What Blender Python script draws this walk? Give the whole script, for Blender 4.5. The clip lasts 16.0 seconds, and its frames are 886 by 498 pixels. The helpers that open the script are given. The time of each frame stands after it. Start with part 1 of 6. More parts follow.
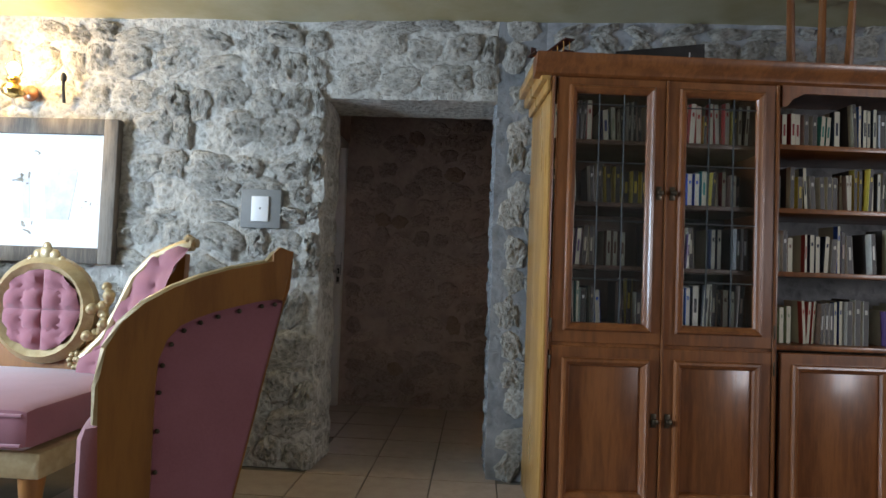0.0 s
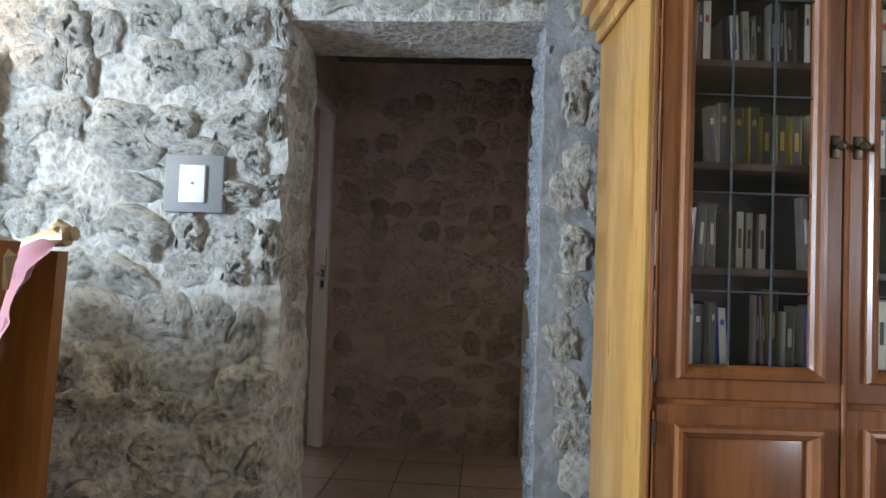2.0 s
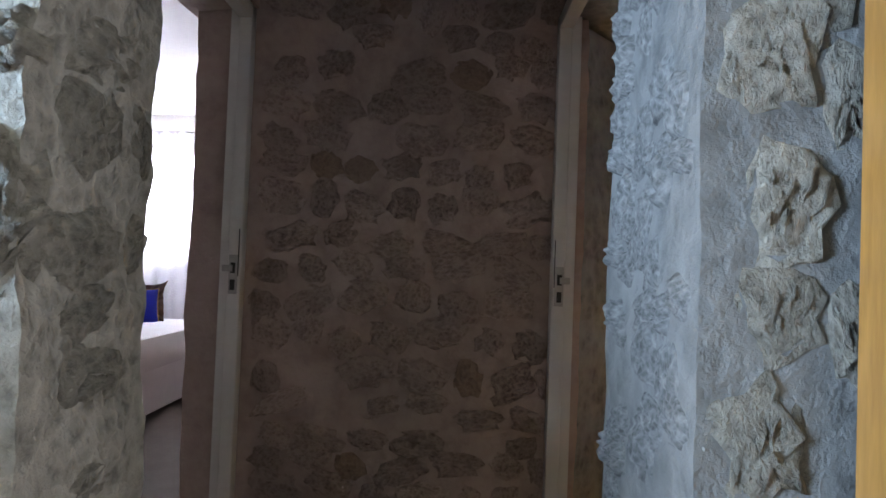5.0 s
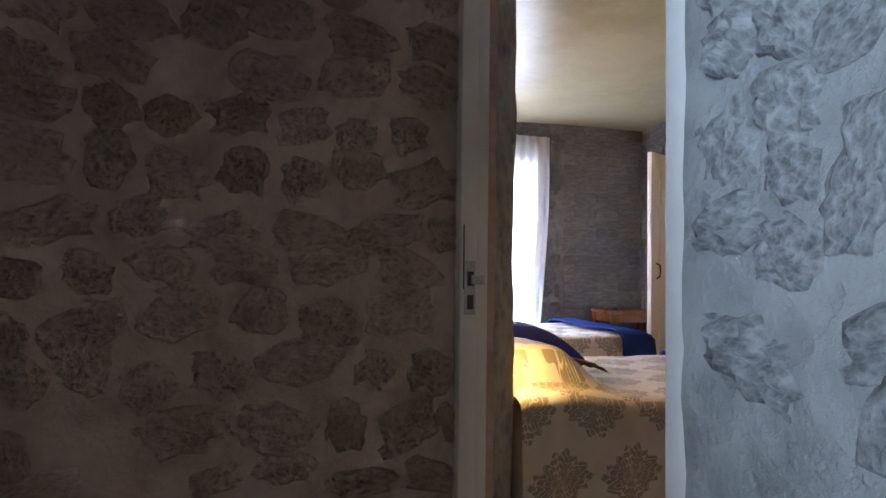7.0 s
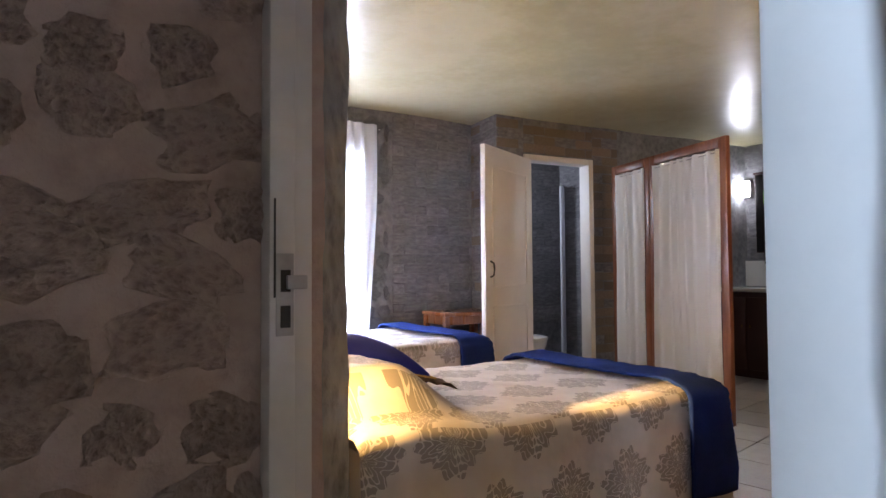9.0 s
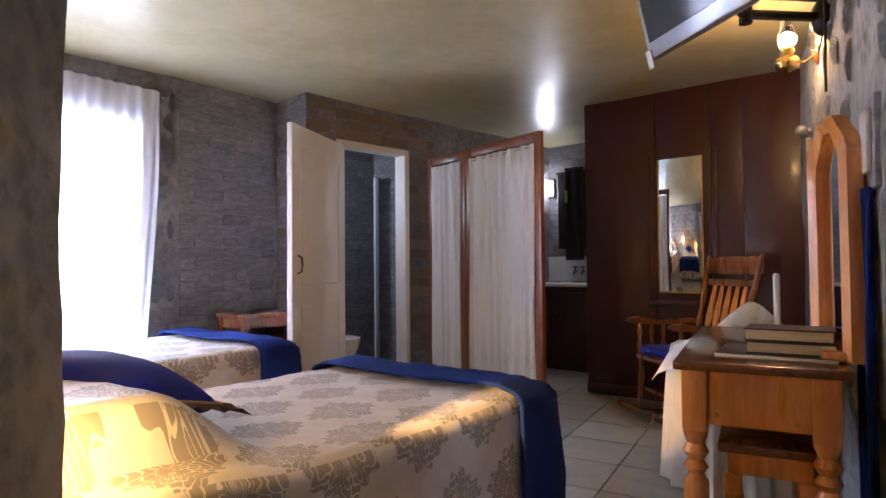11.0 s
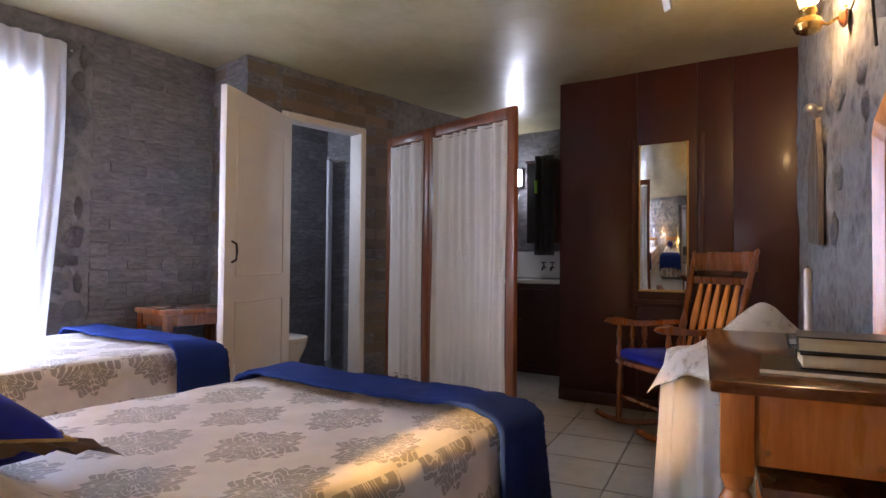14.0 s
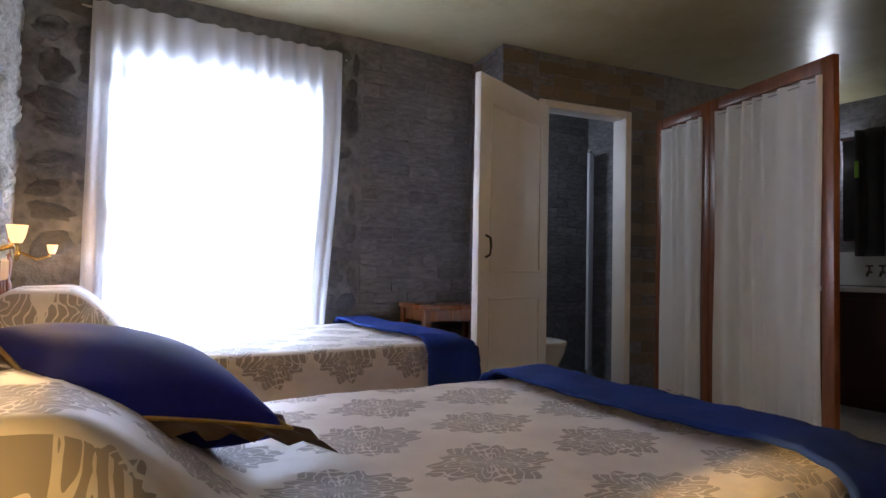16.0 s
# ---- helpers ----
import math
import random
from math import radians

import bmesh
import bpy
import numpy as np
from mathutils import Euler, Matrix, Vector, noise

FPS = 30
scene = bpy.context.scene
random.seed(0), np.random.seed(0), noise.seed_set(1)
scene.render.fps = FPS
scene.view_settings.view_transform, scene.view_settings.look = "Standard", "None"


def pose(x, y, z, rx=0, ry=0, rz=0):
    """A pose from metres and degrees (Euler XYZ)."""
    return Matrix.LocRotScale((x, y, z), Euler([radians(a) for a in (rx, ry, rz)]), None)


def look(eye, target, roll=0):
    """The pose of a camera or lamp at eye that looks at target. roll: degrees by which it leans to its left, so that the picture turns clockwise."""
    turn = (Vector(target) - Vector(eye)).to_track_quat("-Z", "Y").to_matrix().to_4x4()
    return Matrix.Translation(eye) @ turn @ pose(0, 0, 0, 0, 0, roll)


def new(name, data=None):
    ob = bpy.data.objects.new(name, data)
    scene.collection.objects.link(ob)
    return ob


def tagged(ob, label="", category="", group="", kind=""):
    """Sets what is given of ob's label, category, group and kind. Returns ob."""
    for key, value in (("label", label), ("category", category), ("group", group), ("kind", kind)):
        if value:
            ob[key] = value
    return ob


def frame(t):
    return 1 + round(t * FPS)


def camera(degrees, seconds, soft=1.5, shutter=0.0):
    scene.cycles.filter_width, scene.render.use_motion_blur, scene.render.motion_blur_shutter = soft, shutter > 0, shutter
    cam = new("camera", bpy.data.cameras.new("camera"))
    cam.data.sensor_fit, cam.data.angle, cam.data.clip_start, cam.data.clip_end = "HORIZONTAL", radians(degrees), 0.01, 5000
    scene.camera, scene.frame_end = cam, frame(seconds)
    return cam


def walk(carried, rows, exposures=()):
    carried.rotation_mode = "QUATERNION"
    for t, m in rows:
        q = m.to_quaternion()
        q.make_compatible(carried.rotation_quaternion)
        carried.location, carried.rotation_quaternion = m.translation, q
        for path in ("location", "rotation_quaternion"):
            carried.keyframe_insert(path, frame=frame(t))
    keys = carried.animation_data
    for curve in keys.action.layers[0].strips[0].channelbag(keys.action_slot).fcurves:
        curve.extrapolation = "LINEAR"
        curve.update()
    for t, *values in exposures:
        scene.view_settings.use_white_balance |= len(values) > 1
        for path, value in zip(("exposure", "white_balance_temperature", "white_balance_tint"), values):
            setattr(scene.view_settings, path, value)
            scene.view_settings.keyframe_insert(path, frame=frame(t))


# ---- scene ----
cam = camera(73.3, 16.0)
PATH = [
    (0, (0.171, -0.296, 1.091), (0.052, 1.699, 1.16), 2.1),
    (0.5, (0.17, -0.006, 1.103), (0.047, 1.989, 1.166), 2.0),
    (1, (0.137, 0.26, 1.11), (0.012, 2.256, 1.168), 2.0),
    (1.5, (0.067, 0.523, 1.116), (-0.066, 2.518, 1.175), 1.9),
    (2, (0.043, 0.754, 1.112), (-0.089, 2.749, 1.173), 2.0),
    (2.5, (0.053, 1.011, 1.113), (-0.083, 3.006, 1.171), 2.0),
    (3, (0.014, 1.277, 1.113), (-0.116, 3.273, 1.167), 2.1),
    (3.5, (-0.023, 1.509, 1.106), (-0.141, 3.505, 1.16), 2.0),
    (4, (-0.01, 1.727, 1.092), (-0.134, 3.722, 1.15), 1.7),
    (6.5, (-0.252, 2.541, 1.097), (0.146, 4.501, 1.138), 1.8),
    (7, (-0.236, 2.759, 1.082), (0.35, 4.67, 1.142), 0.7),
    (7.5, (-0.202, 2.913, 1.066), (0.57, 4.756, 1.14), 0.7),
    (8, (-0.138, 3.028, 1.066), (0.756, 4.815, 1.139), -0.1),
    (8.5, (-0.085, 3.118, 1.066), (0.923, 4.845, 1.132), -0.3),
    (9, (-0.048, 3.264, 1.068), (1.075, 4.917, 1.138), -0.4),
    (9.5, (-0.019, 3.333, 1.076), (1.254, 4.874, 1.142), -0.6),
    (10, (0.067, 3.414, 1.069), (1.454, 4.854, 1.131), -0.6),
    (12.5, (0.401, 3.747, 1.043), (2.124, 4.761, 1.089), -0.2),
    (13, (0.483, 3.784, 1.036), (2.204, 4.801, 1.08), 0.0),
    (13.5, (0.546, 3.816, 1.027), (2.256, 4.852, 1.068), 0.2),
    (14, (0.613, 3.882, 1.021), (2.275, 4.994, 1.066), 0.5),
    (14.5, (0.692, 3.919, 1.018), (2.261, 5.16, 1.057), 0.8),
    (15, (0.811, 3.979, 1.003), (2.236, 5.382, 1.046), 0.9),
    (15.5, (0.877, 4.022, 1.002), (2.089, 5.612, 1.039), 1.0),
    (16, (0.88, 4.122, 0.944), (1.919, 5.83, 1.01), 1.1),
]
walk(cam, [(t, look(eye, target, roll)) for t, eye, target, roll in PATH],
     exposures=[(0, -0.25, 6750, 19), (1.5, 0.35, 6750, 20), (3.5, 0.65, 6600, 19), (6.5, 0.42, 6200, 16), (7, 0.42, 6400, 20), (8, 0.75, 6400, 22), (9, 0.95, 6400, 22),
                (10, 0.85, 6300, 24), (12.5, 0.6, 6200, 27), (13.5, 0.75, 6200, 27), (14.5, 0.5, 6200, 22), (16, -0.15, 6200, 18)])

# ---- world and lights ----
world = bpy.data.worlds.new("sky")
scene.world = world
world.use_nodes = True
sky = world.node_tree.nodes.new("ShaderNodeTexSky")
sky.sky_type, sky.sun_disc = "NISHITA", False
sky.sun_elevation, sky.sun_rotation = radians(38), radians(200)
world.node_tree.links.new(sky.outputs["Color"], world.node_tree.nodes["Background"].inputs["Color"])
world.node_tree.nodes["Background"].inputs["Strength"].default_value = 0.1

COOL, WARM, AMBER = (0.55, 0.78, 1.0), (1.0, 0.62, 0.25), (1.0, 0.60, 0.17)


def area(name, eye, target, w, h, watts, colour):
    l = bpy.data.lights.new(name, "AREA")
    l.shape, l.size, l.size_y, l.energy, l.color = "RECTANGLE", w, h, watts, colour
    o = new(name, l)
    o.matrix_world = look(eye, target)
    return o


def bulb(name, place, watts, colour, radius=0.03):
    l = bpy.data.lights.new(name, "POINT")
    l.energy, l.color, l.shadow_soft_size = watts, colour, radius
    o = new(name, l)
    o.location = place
    return o


area("lounge_window_west_light", (-3.88, 0.7, 1.45), (0.4, 2.4, 1.3), 1.15, 1.2, 260, (0.55, 0.79, 1.0))
# Fill for the bookcase front; its east window is added, none is known.
area("bookcase_fill_light", (4.84, -0.8, 1.5), (1.2, 2.3, 1.4), 1.1, 1.2, 55, (0.85, 0.93, 1.0))
area("bedroom_window_light", (1.51, 7.72, 1.20), (1.51, 5, 1.1), 0.97, 1.44, 165, (0.72, 0.86, 1.0))
area("left_bedroom_window_light", (-2.6, 7.46, 1.5), (-2.6, 5, 1.2), 1.6, 1.3, 90, (0.9, 0.95, 1.0))
# Small fill added inside the bathroom, where no window is built.
area("bathroom_fill_light", (3.45, 7.9, 1.9), (4.7, 7.55, 1.2), 0.5, 0.5, 9, (0.75, 0.88, 1.0))
bulb("lounge_sconce_light", (-2.33, 2.62, 2.08), 25, (1.0, 0.72, 0.30), 0.06)
bulb("desk_sconce_light", (3.457, 3.985, 2.12), 13, WARM)
bulb("bedside_light", (0.76, 5.85, 1.03), 7, WARM)
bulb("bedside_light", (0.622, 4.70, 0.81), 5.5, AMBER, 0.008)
# Added spot without a fixture: gives the gold band along the bed edge.
candle = bpy.data.lights.new("bed_edge_fill", "SPOT")
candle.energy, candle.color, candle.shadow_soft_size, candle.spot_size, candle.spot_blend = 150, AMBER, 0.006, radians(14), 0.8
bed_edge_spot = new("bed_edge_fill", candle)
bed_edge_spot.matrix_world = look((0.628, 4.70, 0.82), (1.85, 4.655, 0.61))
bulb("bedside_light", (0.78, 7.34, 1.02), 2, WARM)
bulb("basin_light", (6.08, 6.67, 1.90), 4.5, (0.85, 0.95, 1.0), 0.06)


# ---- materials ----
def ramp(nt, fac, stops):
    r = nt.nodes.new("ShaderNodeValToRGB")
    while len(r.color_ramp.elements) < len(stops):
        r.color_ramp.elements.new(0.5)
    for e, (p, c) in zip(r.color_ramp.elements, stops):
        e.position, e.color = p, (*c, 1)
    nt.links.new(fac, r.inputs["Fac"])
    return r.outputs["Color"]


def mat(name, colours, scale=6.0, rough=0.7, metal=0.0, bump=0.2, fine=60.0, stretch=(1, 1, 1), sheen=0.0, coat=0.0,
        trans=0.0, per_object=0.0, fine_mix=0.35, rough_var=0.1, spec=0.5, pits=0.0, pit_mix=0.45):
    """Colours blended by a coarse and a fine noise, with bump of the fine one."""
    m = bpy.data.materials.new(name)
    m.use_nodes = True
    nt = m.node_tree
    p = nt.nodes["Principled BSDF"]
    co = nt.nodes.new("ShaderNodeTexCoord")
    mp = nt.nodes.new("ShaderNodeMapping")
    mp.inputs["Scale"].default_value = stretch
    nt.links.new(co.outputs["Object"], mp.inputs["Vector"])
    oi = nt.nodes.new("ShaderNodeObjectInfo")
    off = nt.nodes.new("ShaderNodeVectorMath")
    off.operation = "MULTIPLY_ADD"
    rnd = nt.nodes.new("ShaderNodeCombineXYZ")
    nt.links.new(oi.outputs["Random"], rnd.inputs[0])
    nt.links.new(oi.outputs["Random"], rnd.inputs[2])
    nt.links.new(rnd.outputs[0], off.inputs[0])
    off.inputs[1].default_value = (17.0, 17.0, 17.0)
    nt.links.new(mp.outputs[0], off.inputs[2])
    a, b = nt.nodes.new("ShaderNodeTexNoise"), nt.nodes.new("ShaderNodeTexNoise")
    a.inputs["Scale"].default_value, a.inputs["Detail"].default_value = scale, 4
    b.inputs["Scale"].default_value, b.inputs["Detail"].default_value = fine, 6
    b.inputs["Roughness"].default_value = 0.65
    for n in (a, b):
        nt.links.new(off.outputs[0], n.inputs["Vector"])
    mx = nt.nodes.new("ShaderNodeMix")
    mx.inputs["Factor"].default_value = fine_mix
    nt.links.new(a.outputs["Fac"], mx.inputs["A"])
    nt.links.new(b.outputs["Fac"], mx.inputs["B"])
    height = mx.outputs["Result"]
    # Pits sink the bump and darken the colour, standing in for shade in hollows.
    if pits:
        vo = nt.nodes.new("ShaderNodeTexVoronoi")
        vo.inputs["Scale"].default_value = pits
        sway = nt.nodes.new("ShaderNodeVectorMath")
        sway.operation = "MULTIPLY_ADD"
        nt.links.new(b.outputs["Color"], sway.inputs[0])
        sway.inputs[1].default_value = (1.6 / pits,) * 3
        nt.links.new(off.outputs[0], sway.inputs[2])
        nt.links.new(sway.outputs[0], vo.inputs["Vector"])
        pm = nt.nodes.new("ShaderNodeMix")
        pm.inputs["Factor"].default_value = pit_mix
        nt.links.new(height, pm.inputs["A"])
        nt.links.new(vo.outputs["Distance"], pm.inputs["B"])
        height = pm.outputs["Result"]
    k = len(colours)
    stops = [(0.30 + 0.40 * i / max(1, k - 1), c) for i, c in enumerate(colours)]
    col = ramp(nt, height, stops)
    if per_object:
        hs = nt.nodes.new("ShaderNodeHueSaturation")
        mr = nt.nodes.new("ShaderNodeMapRange")
        mr.inputs["To Min"].default_value, mr.inputs["To Max"].default_value = 1 - per_object, 1 + per_object
        nt.links.new(oi.outputs["Random"], mr.inputs["Value"])
        nt.links.new(mr.outputs[0], hs.inputs["Value"])
        nt.links.new(col, hs.inputs["Color"])
        col = hs.outputs["Color"]
    nt.links.new(col, p.inputs["Base Color"])
    rr = nt.nodes.new("ShaderNodeMapRange")
    rr.inputs["To Min"].default_value, rr.inputs["To Max"].default_value = max(0.02, rough - rough_var), min(1, rough + rough_var)
    nt.links.new(a.outputs["Fac"], rr.inputs["Value"])
    nt.links.new(rr.outputs[0], p.inputs["Roughness"])
    p.inputs["Metallic"].default_value = metal
    p.inputs["Specular IOR Level"].default_value = spec
    p.inputs["Sheen Weight"].default_value = sheen
    p.inputs["Coat Weight"].default_value = coat
    p.inputs["Coat Roughness"].default_value = 0.15
    p.inputs["Transmission Weight"].default_value = trans
    if bump:
        bp = nt.nodes.new("ShaderNodeBump")
        bp.inputs["Strength"].default_value, bp.inputs["Distance"].default_value = bump, 0.02 + 0.008 * (bump > 0.75)
        nt.links.new(height, bp.inputs["Height"])
        nt.links.new(bp.outputs[0], p.inputs["Normal"])
    return m


def glow(name, colour, strength):
    m = bpy.data.materials.new(name)
    m.use_nodes = True
    p = m.node_tree.nodes["Principled BSDF"]
    p.inputs["Base Color"].default_value = (*colour, 1)
    p.inputs["Emission Color"].default_value = (*colour, 1)
    p.inputs["Emission Strength"].default_value = strength
    return m


def wood(name, dark, light, rough=0.35, coat=0.3, along=(1, 1, 0.12), scale=9, po=0.08):
    return mat(name, [dark, light, dark, light], scale=scale, rough=rough, bump=0.05, fine=40, stretch=along, coat=coat, per_object=po, fine_mix=0.45)


def sheer(name, colour, t):
    """Thin cloth that lets light through."""
    m = mat(name, [tuple(c * 0.94 for c in colour), colour], scale=3, rough=0.9, bump=0.1, fine=300)
    nt = m.node_tree
    tr = nt.nodes.new("ShaderNodeBsdfTranslucent")
    tr.inputs["Color"].default_value = (*colour, 1)
    mix = nt.nodes.new("ShaderNodeMixShader")
    mix.inputs[0].default_value = t
    out = nt.nodes["Material Output"]
    nt.links.new(nt.nodes["Principled BSDF"].outputs[0], mix.inputs[1])
    nt.links.new(tr.outputs[0], mix.inputs[2])
    nt.links.new(mix.outputs[0], out.inputs["Surface"])
    return m


def damask(name):
    """Woven bedspread: taupe leafy medallions, half-dropped, on a pale satin ground."""
    m = bpy.data.materials.new(name)
    m.use_nodes = True
    nt = m.node_tree
    p = nt.nodes["Principled BSDF"]

    def math_node(op, a, b=None):
        n = nt.nodes.new("ShaderNodeMath")
        n.operation = op
        for i, v in enumerate((a, b)):
            if v is None:
                continue
            if isinstance(v, (int, float)):
                n.inputs[i].default_value = v
            else:
                nt.links.new(v, n.inputs[i])
        return n.outputs[0]

    co = nt.nodes.new("ShaderNodeTexCoord")
    se = nt.nodes.new("ShaderNodeSeparateXYZ")
    nt.links.new(co.outputs["Object"], se.inputs[0])
    sn = nt.nodes.new("ShaderNodeSeparateXYZ")
    nt.links.new(co.outputs["Normal"], sn.inputs[0])
    end = math_node("MULTIPLY", se.outputs["Z"], math_node("LESS_THAN", math_node("ABSOLUTE", sn.outputs["Y"]), 0.6))
    flank = math_node("MULTIPLY", se.outputs["Z"], math_node("GREATER_THAN", math_node("ABSOLUTE", sn.outputs["Y"]), 0.6))
    u = math_node("DIVIDE", math_node("SUBTRACT", se.outputs["X"], end), 0.29)
    v = math_node("DIVIDE", math_node("SUBTRACT", se.outputs["Y"], flank), 0.235)
    row = math_node("FLOOR", v)
    u = math_node("ADD", u, math_node("MULTIPLY", math_node("MODULO", math_node("ADD", row, 100.0), 2.0), 0.5))
    fu = math_node("SUBTRACT", math_node("FRACT", math_node("ADD", u, 50.0)), 0.5)
    fv = math_node("SUBTRACT", math_node("FRACT", math_node("ADD", v, 50.0)), 0.5)
    r = math_node("SQRT", math_node("ADD", math_node("MULTIPLY", fu, fu), math_node("MULTIPLY", fv, fv)))
    th = math_node("ARCTAN2", fv, fu)
    edge = math_node("ADD", math_node("ADD", 0.39, math_node("MULTIPLY", 0.035, math_node("COSINE", math_node("MULTIPLY", th, 14.0)))), math_node("MULTIPLY", 0.04, math_node("COSINE", math_node("MULTIPLY", th, 4.0))))
    inside = math_node("LESS_THAN", r, edge)
    swirl = math_node("SINE", math_node("ADD", math_node("MULTIPLY", r, 30.0), math_node("MULTIPLY", 2.2, math_node("COSINE", math_node("MULTIPLY", th, 10.0)))))
    curl = math_node("MULTIPLY", math_node("SINE", math_node("MULTIPLY", th, 14.0)), math_node("COSINE", math_node("MULTIPLY", r, 34.0)))
    leaf = math_node("GREATER_THAN", math_node("ABSOLUTE", math_node("ADD", swirl, math_node("MULTIPLY", curl, 0.9))), 0.34)
    mask = math_node("MULTIPLY", inside, leaf)
    no = nt.nodes.new("ShaderNodeTexNoise")
    no.inputs["Scale"].default_value, no.inputs["Detail"].default_value = 9, 5
    nt.links.new(co.outputs["Object"], no.inputs["Vector"])
    ground = ramp(nt, no.outputs["Fac"], [(0.3, (0.56, 0.50, 0.46)), (0.7, (0.70, 0.65, 0.60))])
    mix = nt.nodes.new("ShaderNodeMix")
    mix.data_type = "RGBA"
    nt.links.new(mask, mix.inputs["Factor"])
    nt.links.new(ground, mix.inputs["A"])
    mix.inputs["B"].default_value = (0.30, 0.262, 0.235, 1)
    nt.links.new(mix.outputs["Result"], p.inputs["Base Color"])
    rr = nt.nodes.new("ShaderNodeMapRange")
    rr.inputs["To Min"].default_value, rr.inputs["To Max"].default_value = 0.42, 0.62
    nt.links.new(mask, rr.inputs["Value"])
    nt.links.new(rr.outputs[0], p.inputs["Roughness"])
    p.inputs["Sheen Weight"].default_value = 0.25
    wv = nt.nodes.new("ShaderNodeTexNoise")
    wv.inputs["Scale"].default_value = 14
    nt.links.new(co.outputs["Object"], wv.inputs["Vector"])
    bp = nt.nodes.new("ShaderNodeBump")
    bp.inputs["Strength"].default_value, bp.inputs["Distance"].default_value = 0.25, 0.02
    nt.links.new(wv.outputs["Fac"], bp.inputs["Height"])
    nt.links.new(bp.outputs[0], p.inputs["Normal"])
    return m


# Dark ends of the pitted ramps paint shade into the relief.
MORTAR = mat("lime mortar", [(0.27, 0.255, 0.23), (0.40, 0.375, 0.335), (0.50, 0.475, 0.43), (0.56, 0.53, 0.48)], 7, 0.92, bump=1.0, fine=34, spec=0.2, pits=30, pit_mix=0.4)
STONE = mat("rubble stone", [(0.27, 0.25, 0.218), (0.36, 0.335, 0.295), (0.46, 0.43, 0.38), (0.52, 0.485, 0.43)], 2.6, 0.92, bump=1.0, fine=16, stretch=(1, 0.8, 0.15), per_object=0.12, fine_mix=0.55, spec=0.15, pits=7, pit_mix=0.42)
MORTAR_DARK = mat("earth mortar", [(0.34, 0.245, 0.215), (0.47, 0.355, 0.315), (0.55, 0.43, 0.385)], 6, 0.93, bump=0.8, fine=26, spec=0.2)
STONE_DARK = mat("brown rubble stone", [(0.27, 0.195, 0.17), (0.39, 0.29, 0.255), (0.50, 0.385, 0.34), (0.46, 0.35, 0.31)], 2.6, 0.92, bump=1.0, fine=14, stretch=(1, 0.8, 0.15), per_object=0.15, fine_mix=0.5, spec=0.15, pits=9, pit_mix=0.28)
STONE_RUST = mat("rust stone", [(0.28, 0.19, 0.15), (0.42, 0.30, 0.235)], 2, 0.9, bump=0.9, fine=12, stretch=(1, 0.8, 0.15), pits=9, pit_mix=0.25)
PLASTER_GREY = mat("grey washed plaster", [(0.12, 0.12, 0.13), (0.20, 0.20, 0.21), (0.28, 0.275, 0.28)], 5, 0.9, bump=0.9, fine=26, spec=0.2, pits=22, pit_mix=0.25)
PLASTER_PALE = mat("pale grey plaster", [(0.15, 0.15, 0.155), (0.30, 0.30, 0.305), (0.38, 0.375, 0.375)], 4, 0.9, bump=0.8, fine=22, spec=0.2, pits=18, pit_mix=0.25)
REVEAL_STONE = mat("weathered reveal stone", [(0.10, 0.10, 0.102), (0.16, 0.16, 0.163), (0.23, 0.23, 0.234), (0.30, 0.30, 0.30)], 5, 0.92, bump=0.42, fine=14, spec=0.15, pits=9, pit_mix=0.35, stretch=(1, 0.8, 0.15))
REVEAL_PLASTER = mat("blue grey reveal plaster", [(0.14, 0.142, 0.145), (0.20, 0.202, 0.205), (0.25, 0.25, 0.252), (0.29, 0.29, 0.29)], 3.5, 0.9, bump=0.9, fine=22, spec=0.2, pits=14, pit_mix=0.3)
BRICK = mat("grey washed brick", [(0.12, 0.115, 0.125), (0.19, 0.185, 0.195), (0.27, 0.26, 0.265)], 3, 0.88, bump=0.6, fine=8, per_object=0.16, spec=0.2)
BRICK_BROWN = mat("brown brick", [(0.15, 0.12, 0.095), (0.22, 0.175, 0.135)], 10, 0.88, bump=0.6, fine=60, per_object=0.25)
CEIL = mat("mottled varnished ceiling", [(0.31, 0.262, 0.135), (0.36, 0.31, 0.165), (0.44, 0.40, 0.255), (0.41, 0.36, 0.215)], 1.2, 0.31, bump=0.14, fine=6, rough_var=0.07)
# Darker than the room ceilings: the passage's shade sits in this colour.
CEIL_SHADED = mat("shaded ceiling", [(0.10, 0.085, 0.07), (0.16, 0.14, 0.11)], 3, 0.7, bump=0.3, fine=20)
TILE_WARM = mat("terracotta cream tile", [(0.29, 0.225, 0.18), (0.36, 0.285, 0.235), (0.41, 0.34, 0.28)], 5, 0.42, bump=0.06, fine=40, per_object=0.08)
TILE_GREY = mat("beige floor tile", [(0.27, 0.25, 0.22), (0.35, 0.33, 0.29), (0.40, 0.38, 0.34)], 5, 0.35, bump=0.05, fine=40, per_object=0.07)
GROUT = mat("grout", [(0.14, 0.12, 0.10), (0.20, 0.18, 0.15)], 9, 0.9, bump=0.2)
WHITE = mat("white gloss paint", [(0.62, 0.60, 0.58), (0.74, 0.72, 0.70)], 4, 0.4, bump=0.04, fine=25)
WHITE_WARM = mat("cream door paint", [(0.70, 0.67, 0.64), (0.78, 0.755, 0.72)], 3, 0.5, bump=0.05, fine=25)
MAHOG = wood("red mahogany stain", (0.040, 0.0058, 0.0038), (0.046, 0.0068, 0.0044), rough=0.42, coat=0.12, po=0.02)
CASE = wood("brown cabinet wood", (0.175, 0.056, 0.017), (0.29, 0.098, 0.030), rough=0.32, coat=0.4)
